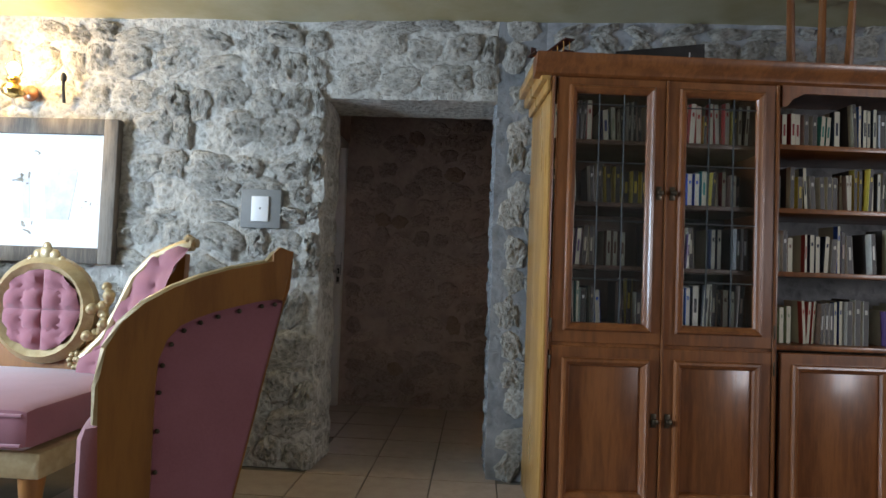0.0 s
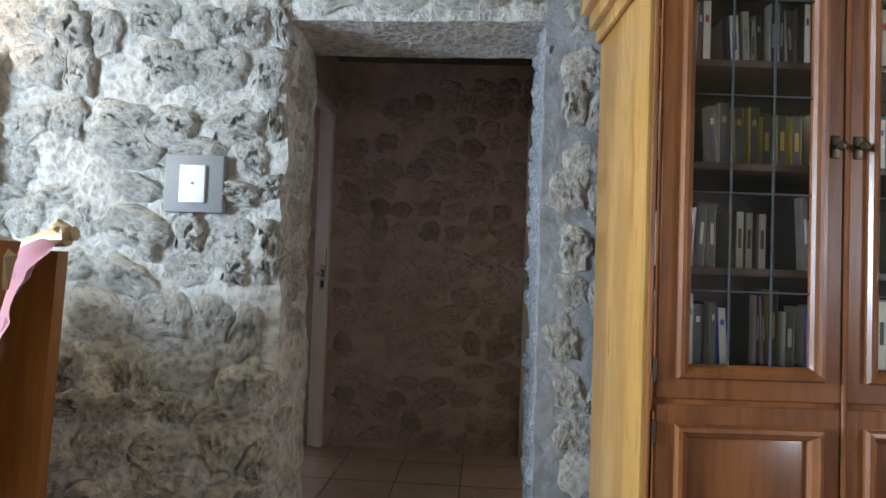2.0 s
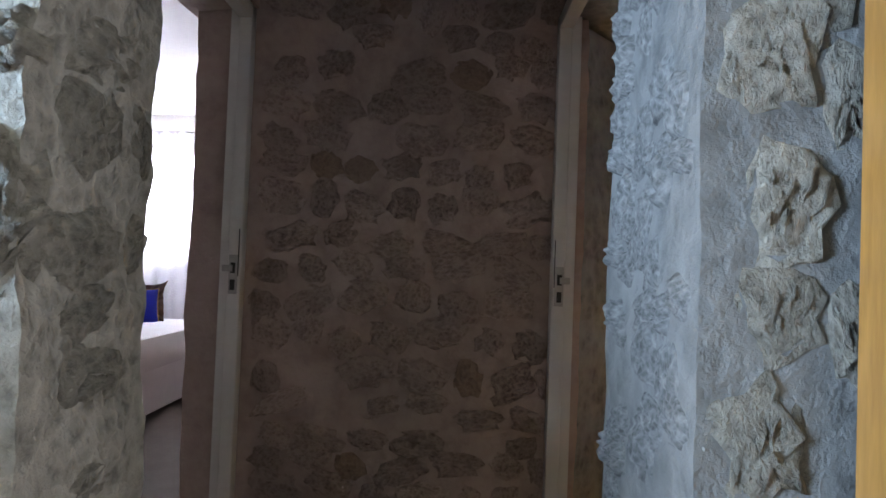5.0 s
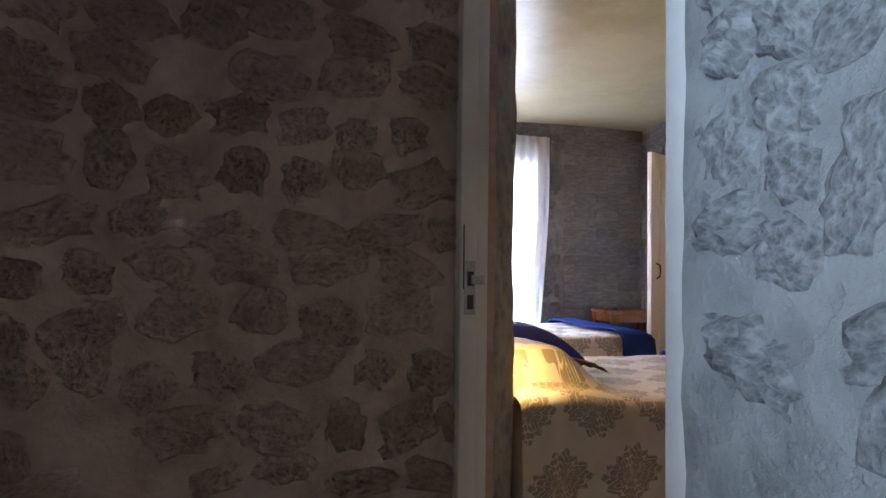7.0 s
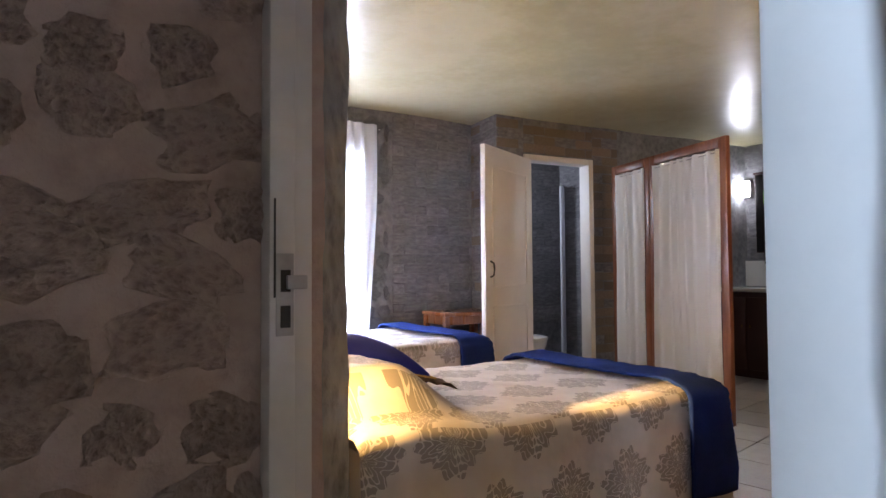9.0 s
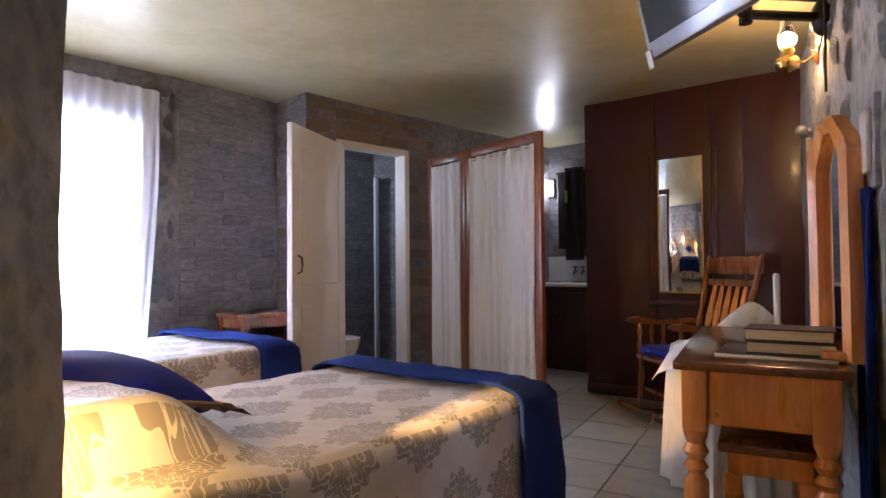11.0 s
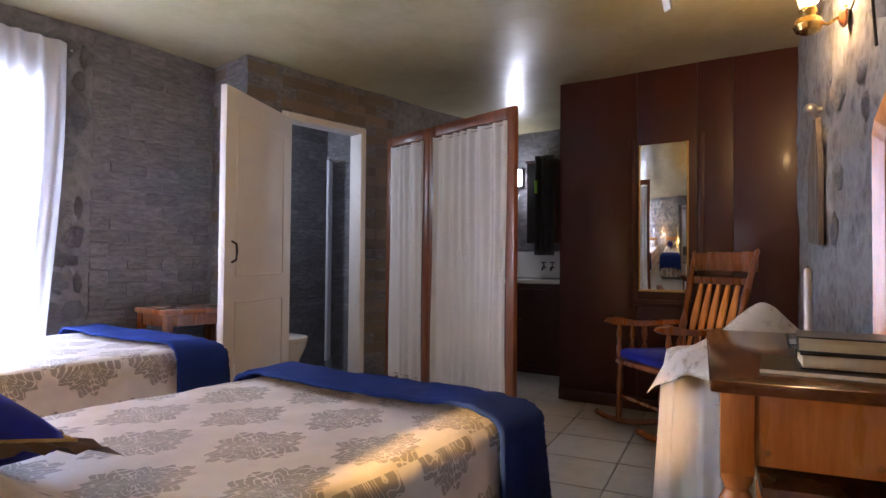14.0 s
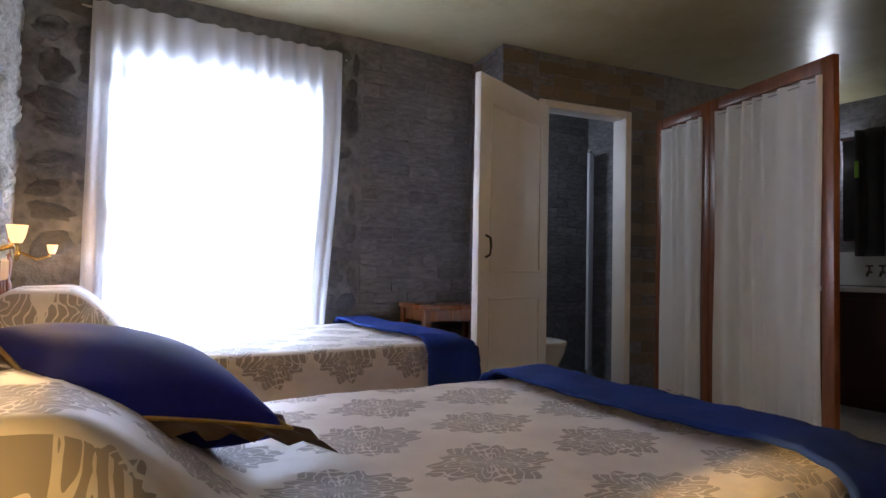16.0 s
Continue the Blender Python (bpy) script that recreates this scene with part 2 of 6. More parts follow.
# Case wood darkened: shade inside the case put into its colour.
CASE_SHADED = wood("shaded cabinet inside", (0.05, 0.022, 0.011), (0.09, 0.04, 0.02), rough=0.5, coat=0.1)
# Lighter honey for the window-facing end: daylight is put into the colour.
CASE_LIT = wood("window-lit honey cabinet side", (0.34, 0.17, 0.045), (0.48, 0.26, 0.075), rough=0.3, coat=0.4)
PINE = wood("orange pine", (0.60, 0.20, 0.036), (0.78, 0.31, 0.065), rough=0.3, coat=0.5)
PINE_TOP = wood("dark pine top", (0.13, 0.045, 0.016), (0.20, 0.075, 0.026), rough=0.2, coat=0.7, along=(0.12, 1, 1))
PINE_PALE = wood("honey pine", (0.50, 0.22, 0.05), (0.66, 0.33, 0.085), rough=0.3, coat=0.4)
SCREEN_WOOD = wood("red brown screen wood", (0.16, 0.048, 0.017), (0.24, 0.078, 0.028), rough=0.4, coat=0.2)
ROCKER = wood("red brown rocker", (0.16, 0.05, 0.016), (0.27, 0.095, 0.03), rough=0.28, coat=0.5)
GILT = wood("gilded wood", (0.22, 0.078, 0.014), (0.30, 0.115, 0.021), rough=0.45, coat=0.1)
GILT_PALE = mat("pale gilt carving", [(0.36, 0.24, 0.11), (0.55, 0.42, 0.24)], 20, 0.35, metal=0.25, bump=0.3, fine=50)
WEATHERED = wood("weathered barn wood", (0.11, 0.09, 0.075), (0.23, 0.19, 0.15), rough=0.8, coat=0.0)
VELVET = mat("dusty pink velvet", [(0.27, 0.088, 0.108), (0.35, 0.125, 0.15)], 6, 0.85, bump=0.1, fine=160, sheen=0.35)
BLUE = mat("royal blue fleece", [(0.010, 0.024, 0.13), (0.018, 0.042, 0.21)], 9, 0.95, bump=0.35, fine=110, sheen=0.0, spec=0.1)
BLUE_SATIN = mat("royal blue cotton", [(0.008, 0.014, 0.22), (0.014, 0.024, 0.34)], 6, 0.7, bump=0.08, fine=150, sheen=0.05, spec=0.2)
RUFFLE = mat("brown gold ruffle", [(0.06, 0.032, 0.02), (0.16, 0.085, 0.035)], 16, 0.6, bump=0.3, fine=70)
GOLD_CORD = mat("gold cord", [(0.45, 0.27, 0.07), (0.6, 0.4, 0.13)], 40, 0.45, metal=0.3, bump=0.3, fine=200)
DAMASK = damask("damask bedspread")
NET = sheer("white net curtain", (0.80, 0.80, 0.85), 0.42)
VOILE = sheer("white screen cloth", (0.88, 0.86, 0.83), 0.3)
CLOTH = sheer("white table cloth", (0.80, 0.77, 0.72), 0.15)
EMBROID = mat("embroidered cloth", [(0.70, 0.67, 0.62), (0.72, 0.70, 0.66), (0.34, 0.30, 0.26)], 26, 0.85, bump=0.2, fine=90)
BLACK = mat("black metal", [(0.012, 0.012, 0.012), (0.03, 0.03, 0.03)], 8, 0.45, bump=0.05)
STEEL = mat("worn steel", [(0.35, 0.34, 0.33), (0.52, 0.51, 0.50)], 12, 0.35, metal=0.9, bump=0.05)
BRASS = mat("brass", [(0.50, 0.33, 0.10), (0.66, 0.46, 0.17)], 12, 0.25, metal=0.95, bump=0.05)
BRONZE = mat("dark bronze", [(0.06, 0.045, 0.03), (0.12, 0.09, 0.06)], 14, 0.4, metal=0.7)
PAPER = mat("yellowed pages", [(0.50, 0.41, 0.27), (0.62, 0.53, 0.37)], 5, 0.85, bump=0.3, fine=160, stretch=(0.3, 0.3, 14))
WHITE_PAPER = mat("white paper", [(0.74, 0.74, 0.75), (0.82, 0.82, 0.82)], 2, 0.8, bump=0.1, fine=8)
INK_WASH = mat("grey ink wash", [(0.45, 0.46, 0.48), (0.66, 0.67, 0.69)], 14, 0.8, bump=0)
COVER = mat("dark book cover", [(0.015, 0.014, 0.014), (0.04, 0.035, 0.035)], 10, 0.35)
CERAMIC = mat("white ceramic", [(0.74, 0.73, 0.71), (0.80, 0.79, 0.77)], 3, 0.12, bump=0)
GREY_PLATE = mat("grey cement plate", [(0.17, 0.17, 0.165), (0.23, 0.23, 0.22)], 6, 0.7, bump=0.15)
SWITCH = mat("white switch plastic", [(0.72, 0.71, 0.70), (0.78, 0.77, 0.76)], 4, 0.35, bump=0)
SILVER = mat("silver plastic", [(0.32, 0.34, 0.37), (0.40, 0.42, 0.45)], 6, 0.35, metal=0.3, bump=0.02)
TVSCREEN = mat("grey screen", [(0.05, 0.05, 0.05), (0.06, 0.06, 0.06)], 2, 0.18, bump=0)
LEAD = mat("lead came", [(0.04, 0.04, 0.04), (0.09, 0.09, 0.09)], 20, 0.5, metal=0.6)
BULB = glow("lit bulb glass", (1.0, 0.70, 0.28), 40)
SHADE = glow("lit frosted shade", (1.0, 0.66, 0.30), 1.6)
BASIN_GLOW = glow("lit bulkhead lens", (0.9, 0.97, 1.0), 25)
LIME = mat("lime plastic", [(0.25, 0.55, 0.05), (0.3, 0.62, 0.08)], 4, 0.5)
GLASS = bpy.data.materials.new("clear glass")
GLASS.use_nodes = True
_g = GLASS.node_tree.nodes["Principled BSDF"]
_g.inputs["Transmission Weight"].default_value, _g.inputs["Roughness"].default_value, _g.inputs["IOR"].default_value = 1.0, 0.01, 1.45
MIRROR = bpy.data.materials.new("mirror silver")
MIRROR.use_nodes = True
_m = MIRROR.node_tree.nodes["Principled BSDF"]
_m.inputs["Base Color"].default_value, _m.inputs["Metallic"].default_value, _m.inputs["Roughness"].default_value = (0.82, 0.83, 0.83, 1), 1.0, 0.03


# ---- building helpers ----
def bx(bm, x0, x1, y0, y1, z0, z1, bevel=0.0, m=None):
    mt = Matrix.Translation(((x0 + x1) / 2, (y0 + y1) / 2, (z0 + z1) / 2)) @ Matrix.Diagonal((x1 - x0, y1 - y0, z1 - z0, 1))
    vs = bmesh.ops.create_cube(bm, size=1, matrix=(m @ mt) if m else mt)["verts"]
    if bevel:
        es = list({e for v in vs for e in v.link_edges})
        bmesh.ops.bevel(bm, geom=es, offset=bevel, segments=2, profile=0.5, affect="EDGES", clamp_overlap=True)
    return bm


def rod(bm, a, b, r0, r1=None, seg=10):
    a, b = Vector(a), Vector(b)
    d = b - a
    q = d.to_track_quat("Z", "Y").to_matrix().to_4x4()
    bmesh.ops.create_cone(bm, cap_ends=True, segments=seg, radius1=r0, radius2=r0 if r1 is None else r1, depth=d.length,
                          matrix=Matrix.Translation((a + b) / 2) @ q)
    return bm


def ball(bm, c, r, sx=1, sy=1, sz=1, seg=12):
    bmesh.ops.create_uvsphere(bm, u_segments=seg, v_segments=max(6, seg // 2 + 2), radius=r,
                              matrix=Matrix.Translation(c) @ Matrix.Diagonal((sx, sy, sz, 1)))
    return bm


def lathe(bm, profile, base=(0, 0, 0), axis=(0, 0, 1), seg=14):
    """Turned shape: profile of (radius, height) along axis from base."""
    q = Vector(axis).to_track_quat("Z", "Y").to_matrix()
    rings = []
    for r, h in profile:
        rings.append([bm.verts.new(Vector(base) + q @ Vector((r * math.cos(2 * math.pi * i / seg), r * math.sin(2 * math.pi * i / seg), h))) for i in range(seg)])
    for lo, hi in zip(rings, rings[1:]):
        for i in range(seg):
            bm.faces.new((lo[i], lo[(i + 1) % seg], hi[(i + 1) % seg], hi[i]))
    bm.faces.new(rings[0][::-1])
    bm.faces.new(rings[-1])
    return bm


def slab(bm, outline, y0, y1):
    """A plate with an outline in x and z, thick from y0 to y1."""
    a = [bm.verts.new((x, y0, z)) for x, z in outline]
    b = [bm.verts.new((x, y1, z)) for x, z in outline]
    n = len(a)
    bm.faces.new(a)
    bm.faces.new(b[::-1])
    for i in range(n):
        bm.faces.new((a[i], b[i], b[(i + 1) % n], a[(i + 1) % n]))
    bmesh.ops.recalc_face_normals(bm, faces=bm.faces[:])
    return bm


def grid(bm, f, nu, nv):
    """A sheet of nu by nv cells through the points f(u, v), u and v from 0 to 1."""
    vs = [[bm.verts.new(f(i / nu, j / nv)) for j in range(nv + 1)] for i in range(nu + 1)]
    for i in range(nu):
        for j in range(nv):
            bm.faces.new((vs[i][j], vs[i + 1][j], vs[i + 1][j + 1], vs[i][j + 1]))
    return bm


def tube(bm, points, r, seg=8):
    """One bent rod through the points."""
    pts = [Vector(p) for p in points]
    rings = []
    up = Vector((0.13, 0.31, 0.94))
    for i, p in enumerate(pts):
        d = (pts[min(i + 1, len(pts) - 1)] - pts[max(i - 1, 0)]).normalized()
        a = d.cross(up)
        a = (a if a.length > 1e-3 else d.cross(Vector((1, 0, 0)))).normalized()
        b = d.cross(a)
        rings.append([bm.verts.new(p + (a * math.cos(2 * math.pi * k / seg) + b * math.sin(2 * math.pi * k / seg)) * r) for k in range(seg)])
    for lo, hi in zip(rings, rings[1:]):
        for k in range(seg):
            bm.faces.new((lo[k], lo[(k + 1) % seg], hi[(k + 1) % seg], hi[k]))
    bm.faces.new(rings[0][::-1])
    bm.faces.new(rings[-1])
    bmesh.ops.recalc_face_normals(bm, faces=bm.faces[:])
    return bm


def mesh(name, bm, material, smooth=True):
    me = bpy.data.meshes.new(name)
    bm.normal_update()
    bm.to_mesh(me)
    bm.free()
    me.materials.append(material)
    if smooth:
        for p in me.polygons:
            p.use_smooth = True
        me.set_sharp_from_angle(angle=radians(35))
    return me


def part(name, bm, material, parent, label="", smooth=True):
    ob = new(name, mesh(name, bm, material, smooth))
    ob.parent = parent
    if label:
        ob["label"] = label
    return ob


def thing(name, label, category, at=(0, 0, 0), turn=0.0, group=""):
    ob = new(name)
    ob.empty_display_size = 0.1
    ob.matrix_world = pose(*at, 0, 0, turn)
    return tagged(ob, label, category, group)


def single(name, bm, material, label, category, at=(0, 0, 0), turn=0.0, group="", smooth=True):
    ob = new(name, mesh(name, bm, material, smooth))
    ob.matrix_world = pose(*at, 0, 0, turn)
    return tagged(ob, label, category, group)


def B():
    return bmesh.new()


def wobble(p, amp, freq=2.3):
    return noise.noise_vector(Vector(p) * freq) * amp * 0.8 + noise.noise_vector(Vector(p) * freq * 3.7) * amp * 0.6 + noise.noise_vector(Vector(p) * freq * 9.1) * amp * 0.35


def rough_prism(name, foot, z0, z1, material, amp=0.012, step=0.07, label="", category="wall"):
    """An upright wall with a four-cornered foot and uneven faces."""
    bm = B()
    c = [Vector((x, y, 0)) for x, y in foot]

    def sheet(f, lu, lv):
        grid(bm, f, max(1, min(130, round(lu / step))), max(1, min(90, round(lv / step))))

    for i in range(4):
        a, b = c[i], c[(i + 1) % 4]
        sheet(lambda u, v, a=a, b=b: a.lerp(b, u) + Vector((0, 0, z0 + (z1 - z0) * v)), (b - a).length, z1 - z0)
    for z in (z0, z1):
        sheet(lambda u, v, z=z: c[0].lerp(c[1], u).lerp(c[3].lerp(c[2], u), v) + Vector((0, 0, z)), (c[1] - c[0]).length, (c[3] - c[0]).length)
    for v in bm.verts:
        w = wobble(v.co, amp)
        v.co += Vector((w.x, w.y, 0 if (abs(v.co.z - z0) < 1e-4 and z0 < 0.01) else w.z * 0.6))
    bmesh.ops.remove_doubles(bm, verts=bm.verts[:], dist=0.0004)
    bmesh.ops.recalc_face_normals(bm, faces=bm.faces[:])
    ob = new(name, mesh(name, bm, material))
    return tagged(ob, label, category, kind="structure")


def box_wall(name, x0, x1, y0, y1, z0, z1, material, label="", amp=0.012, step=0.07, category="wall"):
    return rough_prism(name, [(x0, y0), (x1, y0), (x1, y1), (x0, y1)], z0, z1, material, amp, step, label, category)


# rubble stones: a few shared lumps, laid in uneven courses on a wall face
def stone_mesh(seed, material):
    rng = random.Random(seed)
    bm = B()
    n = 15
    rad = [0.5 * (0.84 + 0.42 * rng.random()) for _ in range(n)]
    rings = []
    for k, (s, h) in enumerate(((1.10, -0.9), (0.98, -0.05), (0.80, 0.45), (0.60, 0.70), (0.38, 0.75), (0.18, 0.7))):
        rings.append([bm.verts.new((s * rad[i] * math.copysign(abs(math.cos(2 * math.pi * i / n)) ** 0.8, math.cos(2 * math.pi * i / n)) * (1 + 0.08 * rng.uniform(-1, 1)),
                                    s * rad[i] * math.copysign(abs(math.sin(2 * math.pi * i / n)) ** 0.8, math.sin(2 * math.pi * i / n)) * (1 + 0.08 * rng.uniform(-1, 1)),
                                    h + (0.48 * rng.uniform(-1, 1) if k else 0))) for i in range(n)])
    for lo, hi in zip(rings, rings[1:]):
        for i in range(n):
            bm.faces.new((lo[i], lo[(i + 1) % n], hi[(i + 1) % n], hi[i]))
    bm.faces.new(rings[-1])
    me = mesh("stone", bm, material, False)
    for p in me.polygons:
        p.use_smooth = True
    return me


LUMPS = {m.name: [stone_mesh(70 + i, m) for i in range(14)] for m in (PLASTER_PALE, REVEAL_STONE, STONE, STONE_DARK, STONE_RUST, PLASTER_GREY)}


def lay_stones(wall, origin, along, length, z0, z1, proud, material, seed, w=(0.15, 0.27), h=(0.11, 0.18), gap=0.035, skip=None, rust=0.0, fill=0.94):
    """Stones on the face that starts at origin, runs along the unit vector and looks to its right-hand side."""
    rng = random.Random(seed)
    o, a = Vector((*origin, 0)), Vector((*along, 0)).normalized()
    nrm = a.cross(Vector((0, 0, 1)))
    z = z0 + rng.uniform(0, 0.03)
    while z < z1 - 0.06:
        hh = min(rng.uniform(*h), z1 - z)
        s = rng.uniform(0.0, 0.06)
        while s < length - 0.06:
            ww = min(rng.uniform(*w), length - s)
            c, zc = s + ww / 2, z + hh / 2 + rng.uniform(-0.034, 0.034)
            if rng.random() < fill and not (skip and skip(c, zc, ww, hh)):
                p = o + a * c + Vector((0, 0, zc))
                key = STONE_RUST.name if rng.random() < rust else material.name
                ob = new("stone", rng.choice(LUMPS[key]))
                rot = Matrix((a, Vector((0, 0, 1)), nrm)).transposed().to_4x4()
                sc = Matrix.Diagonal((ww - gap * rng.uniform(0.4, 1.3), hh - gap * rng.uniform(0.3, 1.0), proud * rng.uniform(0.6, 1.35), 1))
                ob.matrix_world = Matrix.Translation(p) @ rot @ pose(0, 0, 0, 0, 0, rng.uniform(-27, 27)) @ sc
                ob.parent = wall
            s += ww
        z += hh


def brick_mesh(seed, material):
    rng = random.Random(seed)
    bm = B()
    bx(bm, -0.5, 0.5, -0.5, 0.5, -0.5, 0.5)
    for v in bm.verts:
        v.co += Vector((rng.uniform(-0.03, 0.03), rng.uniform(-0.2, 0.2), rng.uniform(-0.07, 0.07)))
    bmesh.ops.bevel(bm, geom=bm.edges[:], offset=0.05, segments=1, profile=0.5, affect="EDGES", clamp_overlap=True)
    return mesh("brick", bm, material)


BRICKS = {m.name: [brick_mesh(40 + i, m) for i in range(6)] for m in (BRICK, BRICK_BROWN)}


def lay_bricks(wall, origin, along, length, z0, z1, material, seed, w=0.225, h=0.082, skip=None, brown=0.0):
    rng = random.Random(seed)
    o, a = Vector((*origin, 0)), Vector((*along, 0)).normalized()
    nrm = a.cross(Vector((0, 0, 1)))
    rot = Matrix((a, nrm, Vector((0, 0, 1)))).transposed().to_4x4()
    rows = int((z1 - z0) / h)
    for r in range(rows):
        s = -(r % 2) * w / 2
        while s < length - 0.03:
            lo, hi = max(0, s), min(length, s + w)
            c, zc = (lo + hi) / 2, z0 + (r + 0.5) * h
            if hi - lo > 0.05 and not (skip and skip(c, zc, hi - lo, h)):
                key = BRICK_BROWN.name if rng.random() < brown else material.name
                ob = new("brick", rng.choice(BRICKS[key]))
                ob.matrix_world = Matrix.Translation(o + a * c + nrm * rng.uniform(0.0, 0.0025) + Vector((0, 0, zc + rng.uniform(-0.003, 0.003)))) @ rot @ Matrix.Diagonal((hi - lo - 0.007, 0.006, h - 0.010, 1))
                ob.parent = wall
            s += w


def lay_tiles(floor, inside, x0, x1, y0, y1, size, turn, material):
    bm = B()
    bx(bm, -0.5, 0.5, -0.5, 0.5, -0.5, 0.5)
    bmesh.ops.bevel(bm, geom=bm.edges[:], offset=0.012, segments=1, profile=0.5, affect="EDGES")
    me = mesh("tile", bm, material)
    n = int(max(x1 - x0, y1 - y0) / size) + 3
    c = Vector(((x0 + x1) / 2, (y0 + y1) / 2, 0))
    for i in range(-n, n):
        for j in range(-n, n):
            p = c + Matrix.Rotation(radians(turn), 3, "Z") @ Vector((i * size, j * size, 0))
            if x0 < p.x < x1 and y0 < p.y < y1 and inside(p.x, p.y):
                ob = new("tile", me)
                ob.matrix_world = Matrix.Translation((p.x, p.y, -0.004)) @ pose(0, 0, 0, 0, 0, turn) @ Matrix.Diagonal((size - 0.008, size - 0.008, 0.012, 1))
                ob.parent = floor


# ---- the shell ----
SOUTH = 10.3                                   # the bedroom's south wall runs askew
S0 = Vector((2.10, 3.60, 0))
SD = Vector((math.cos(radians(SOUTH)), math.sin(radians(SOUTH)), 0))
SN = Vector((-SD.y, SD.x, 0))


def south(s, out=0.0, z=0.0):
    """A point on the skew wall, s metres along from S0 and out metres in front of it."""
    p = S0 + SD * s + SN * out
    return Vector((p.x, p.y, z))


bm = B()
bx(bm, -4.6, 7.0, -3.0, 9.4, -0.2, -0.006)
floor = tagged(new("floor", mesh("floor", bm, GROUT)), "tiled floor with dark grout", "floor", kind="structure")

CL, CV, CB = 2.43, 2.36, 2.37
def ceiling_sheet(name, x0, x1, y0, y1, z, material, label):
    bm = B()
    grid(bm, lambda u, v: Vector((x0 + (x1 - x0) * u, y0 + (y1 - y0) * v, z)), 50, 50)
    for v in bm.verts:
        v.co.z += noise.noise(v.co * 0.9) * 0.018 + noise.noise(v.co * 3.1) * 0.006
    top = bmesh.ops.extrude_face_region(bm, geom=bm.faces[:])["geom"]
    for v in [g for g in top if isinstance(g, bmesh.types.BMVert)]:
        v.co.z = z + 0.2
    bmesh.ops.recalc_face_normals(bm, faces=bm.faces[:])
    return tagged(new(name, mesh(name, bm, material)), label, "ceiling", kind="structure")


ceiling_sheet("ceiling_lounge", -4.3, 5.2, -2.9, 3.0, CL, CEIL, "mottled olive painted plaster ceiling")
ceiling_sheet("ceiling_passage", -1.3, 0.7, 2.95, 4.75, CV, CEIL_SHADED, "passage ceiling darkened for its lack of light")
ceiling_sheet("ceiling_bedroom", 0.3, 6.8, 3.1, 9.1, CB, CEIL, "mottled olive varnished plaster ceiling")
ceiling_sheet("ceiling_left_bedroom", -4.6, -0.8, 3.1, 8.0, CB, WHITE_WARM, "pale cream ceiling")

L, R, HEAD, WF, WB = -0.685, 0.245, 2.0, 2.87, 3.38
w1 = rough_prism("wall_lounge_north_left", [(-4.3, WF), (L, WF), (L + 0.012, 3.20), (-4.3, 3.36)], 0, 2.6, MORTAR, 0.022, 0.028, "rough grey rubble stone wall with lime mortar")
w2 = rough_prism("wall_lounge_north_right", [(R, WF), (0.50, WF), (0.50, 3.358), (0.252, 3.358)], 0, 2.6, REVEAL_PLASTER, 0.008, 0.03, "rough rubble stone door side, bluish in the daylight")
w4 = rough_prism("wall_bedroom_south", [(0.50, WF), (5.3, WF), (5.3, 4.182), (0.50, 3.309)], 0, 2.6, PLASTER_PALE, 0.012, 0.045, "grey rough plastered stone wall")
w3 = box_wall("wall_over_doorway", L, R, WF + 0.002, 3.245, HEAD, 2.6, MORTAR, "rubble stone over the passage doorway", amp=0.012, step=0.03)
wb = box_wall("wall_passage_back", -0.915, 0.42, 4.38, 4.75, 0, 2.6, MORTAR_DARK, "dark brown rubble stone wall", amp=0.012, step=0.035)
# the walls between passage and bedrooms, with their door reveals
ww = rough_prism("wall_bedroom_west", [(0.345, 4.385), (0.60, 4.65), (0.60, 7.62), (0.30, 7.62)], 0, 2.6, PLASTER_PALE, 0.012, 0.08, "grey plastered rubble wall")
rough_prism("wall_left_bedroom_east", [(-1.14, 4.42), (-0.917, 4.385), (-0.86, 7.6), (-1.06, 7.6)], 0, 2.6, MORTAR_DARK, 0.014, 0.06, "rough stone door reveal")
box_wall("wall_over_right_door", 0.32, 0.60, 3.3, 4.7, 2.078, 2.6, PLASTER_GREY, "grey plaster over the bedroom door")
box_wall("wall_over_left_door", -1.18, -0.88, 3.2, 4.7, 2.078, 2.6, MORTAR_DARK, "dark plaster over the bedroom door")
# bedroom
nw = box_wall("wall_bedroom_north_left", 0.3, 1.0, 7.55, 7.8, 0, 2.6, PLASTER_GREY, "grey washed stone wall beside the window")
nw2 = box_wall("wall_bedroom_north_right", 2.02, 3.3, 7.55, 7.8, 0, 2.6, PLASTER_GREY, "grey washed brick wall beside the window", amp=0.006)
box_wall("wall_under_window", 1.0, 2.02, 7.552, 7.8, 0, 0.45, PLASTER_GREY, "grey plaster below the window")
box_wall("wall_over_window", 1.0, 2.02, 7.552, 7.8, 1.96, 2.6, PLASTER_GREY, "grey plaster above the window")
box_wall("wall_bedroom_east", 6.2, 6.5, 3.9, 9.1, 0, 2.6, PLASTER_GREY, "painted brick wall behind the basin", amp=0.005)
ew = bpy.data.objects["wall_bedroom_east"]
# bathroom block: west return, front with a doorway, back
BT = -8.0
BD = Vector((math.cos(radians(BT)), math.sin(radians(BT)), 0))
BO = Vector((3.12, 7.12, 0))


def bath(s, back=0.0):
    p = BO + BD * s + Vector((-BD.y, BD.x, 0)) * back
    return (p.x, p.y)


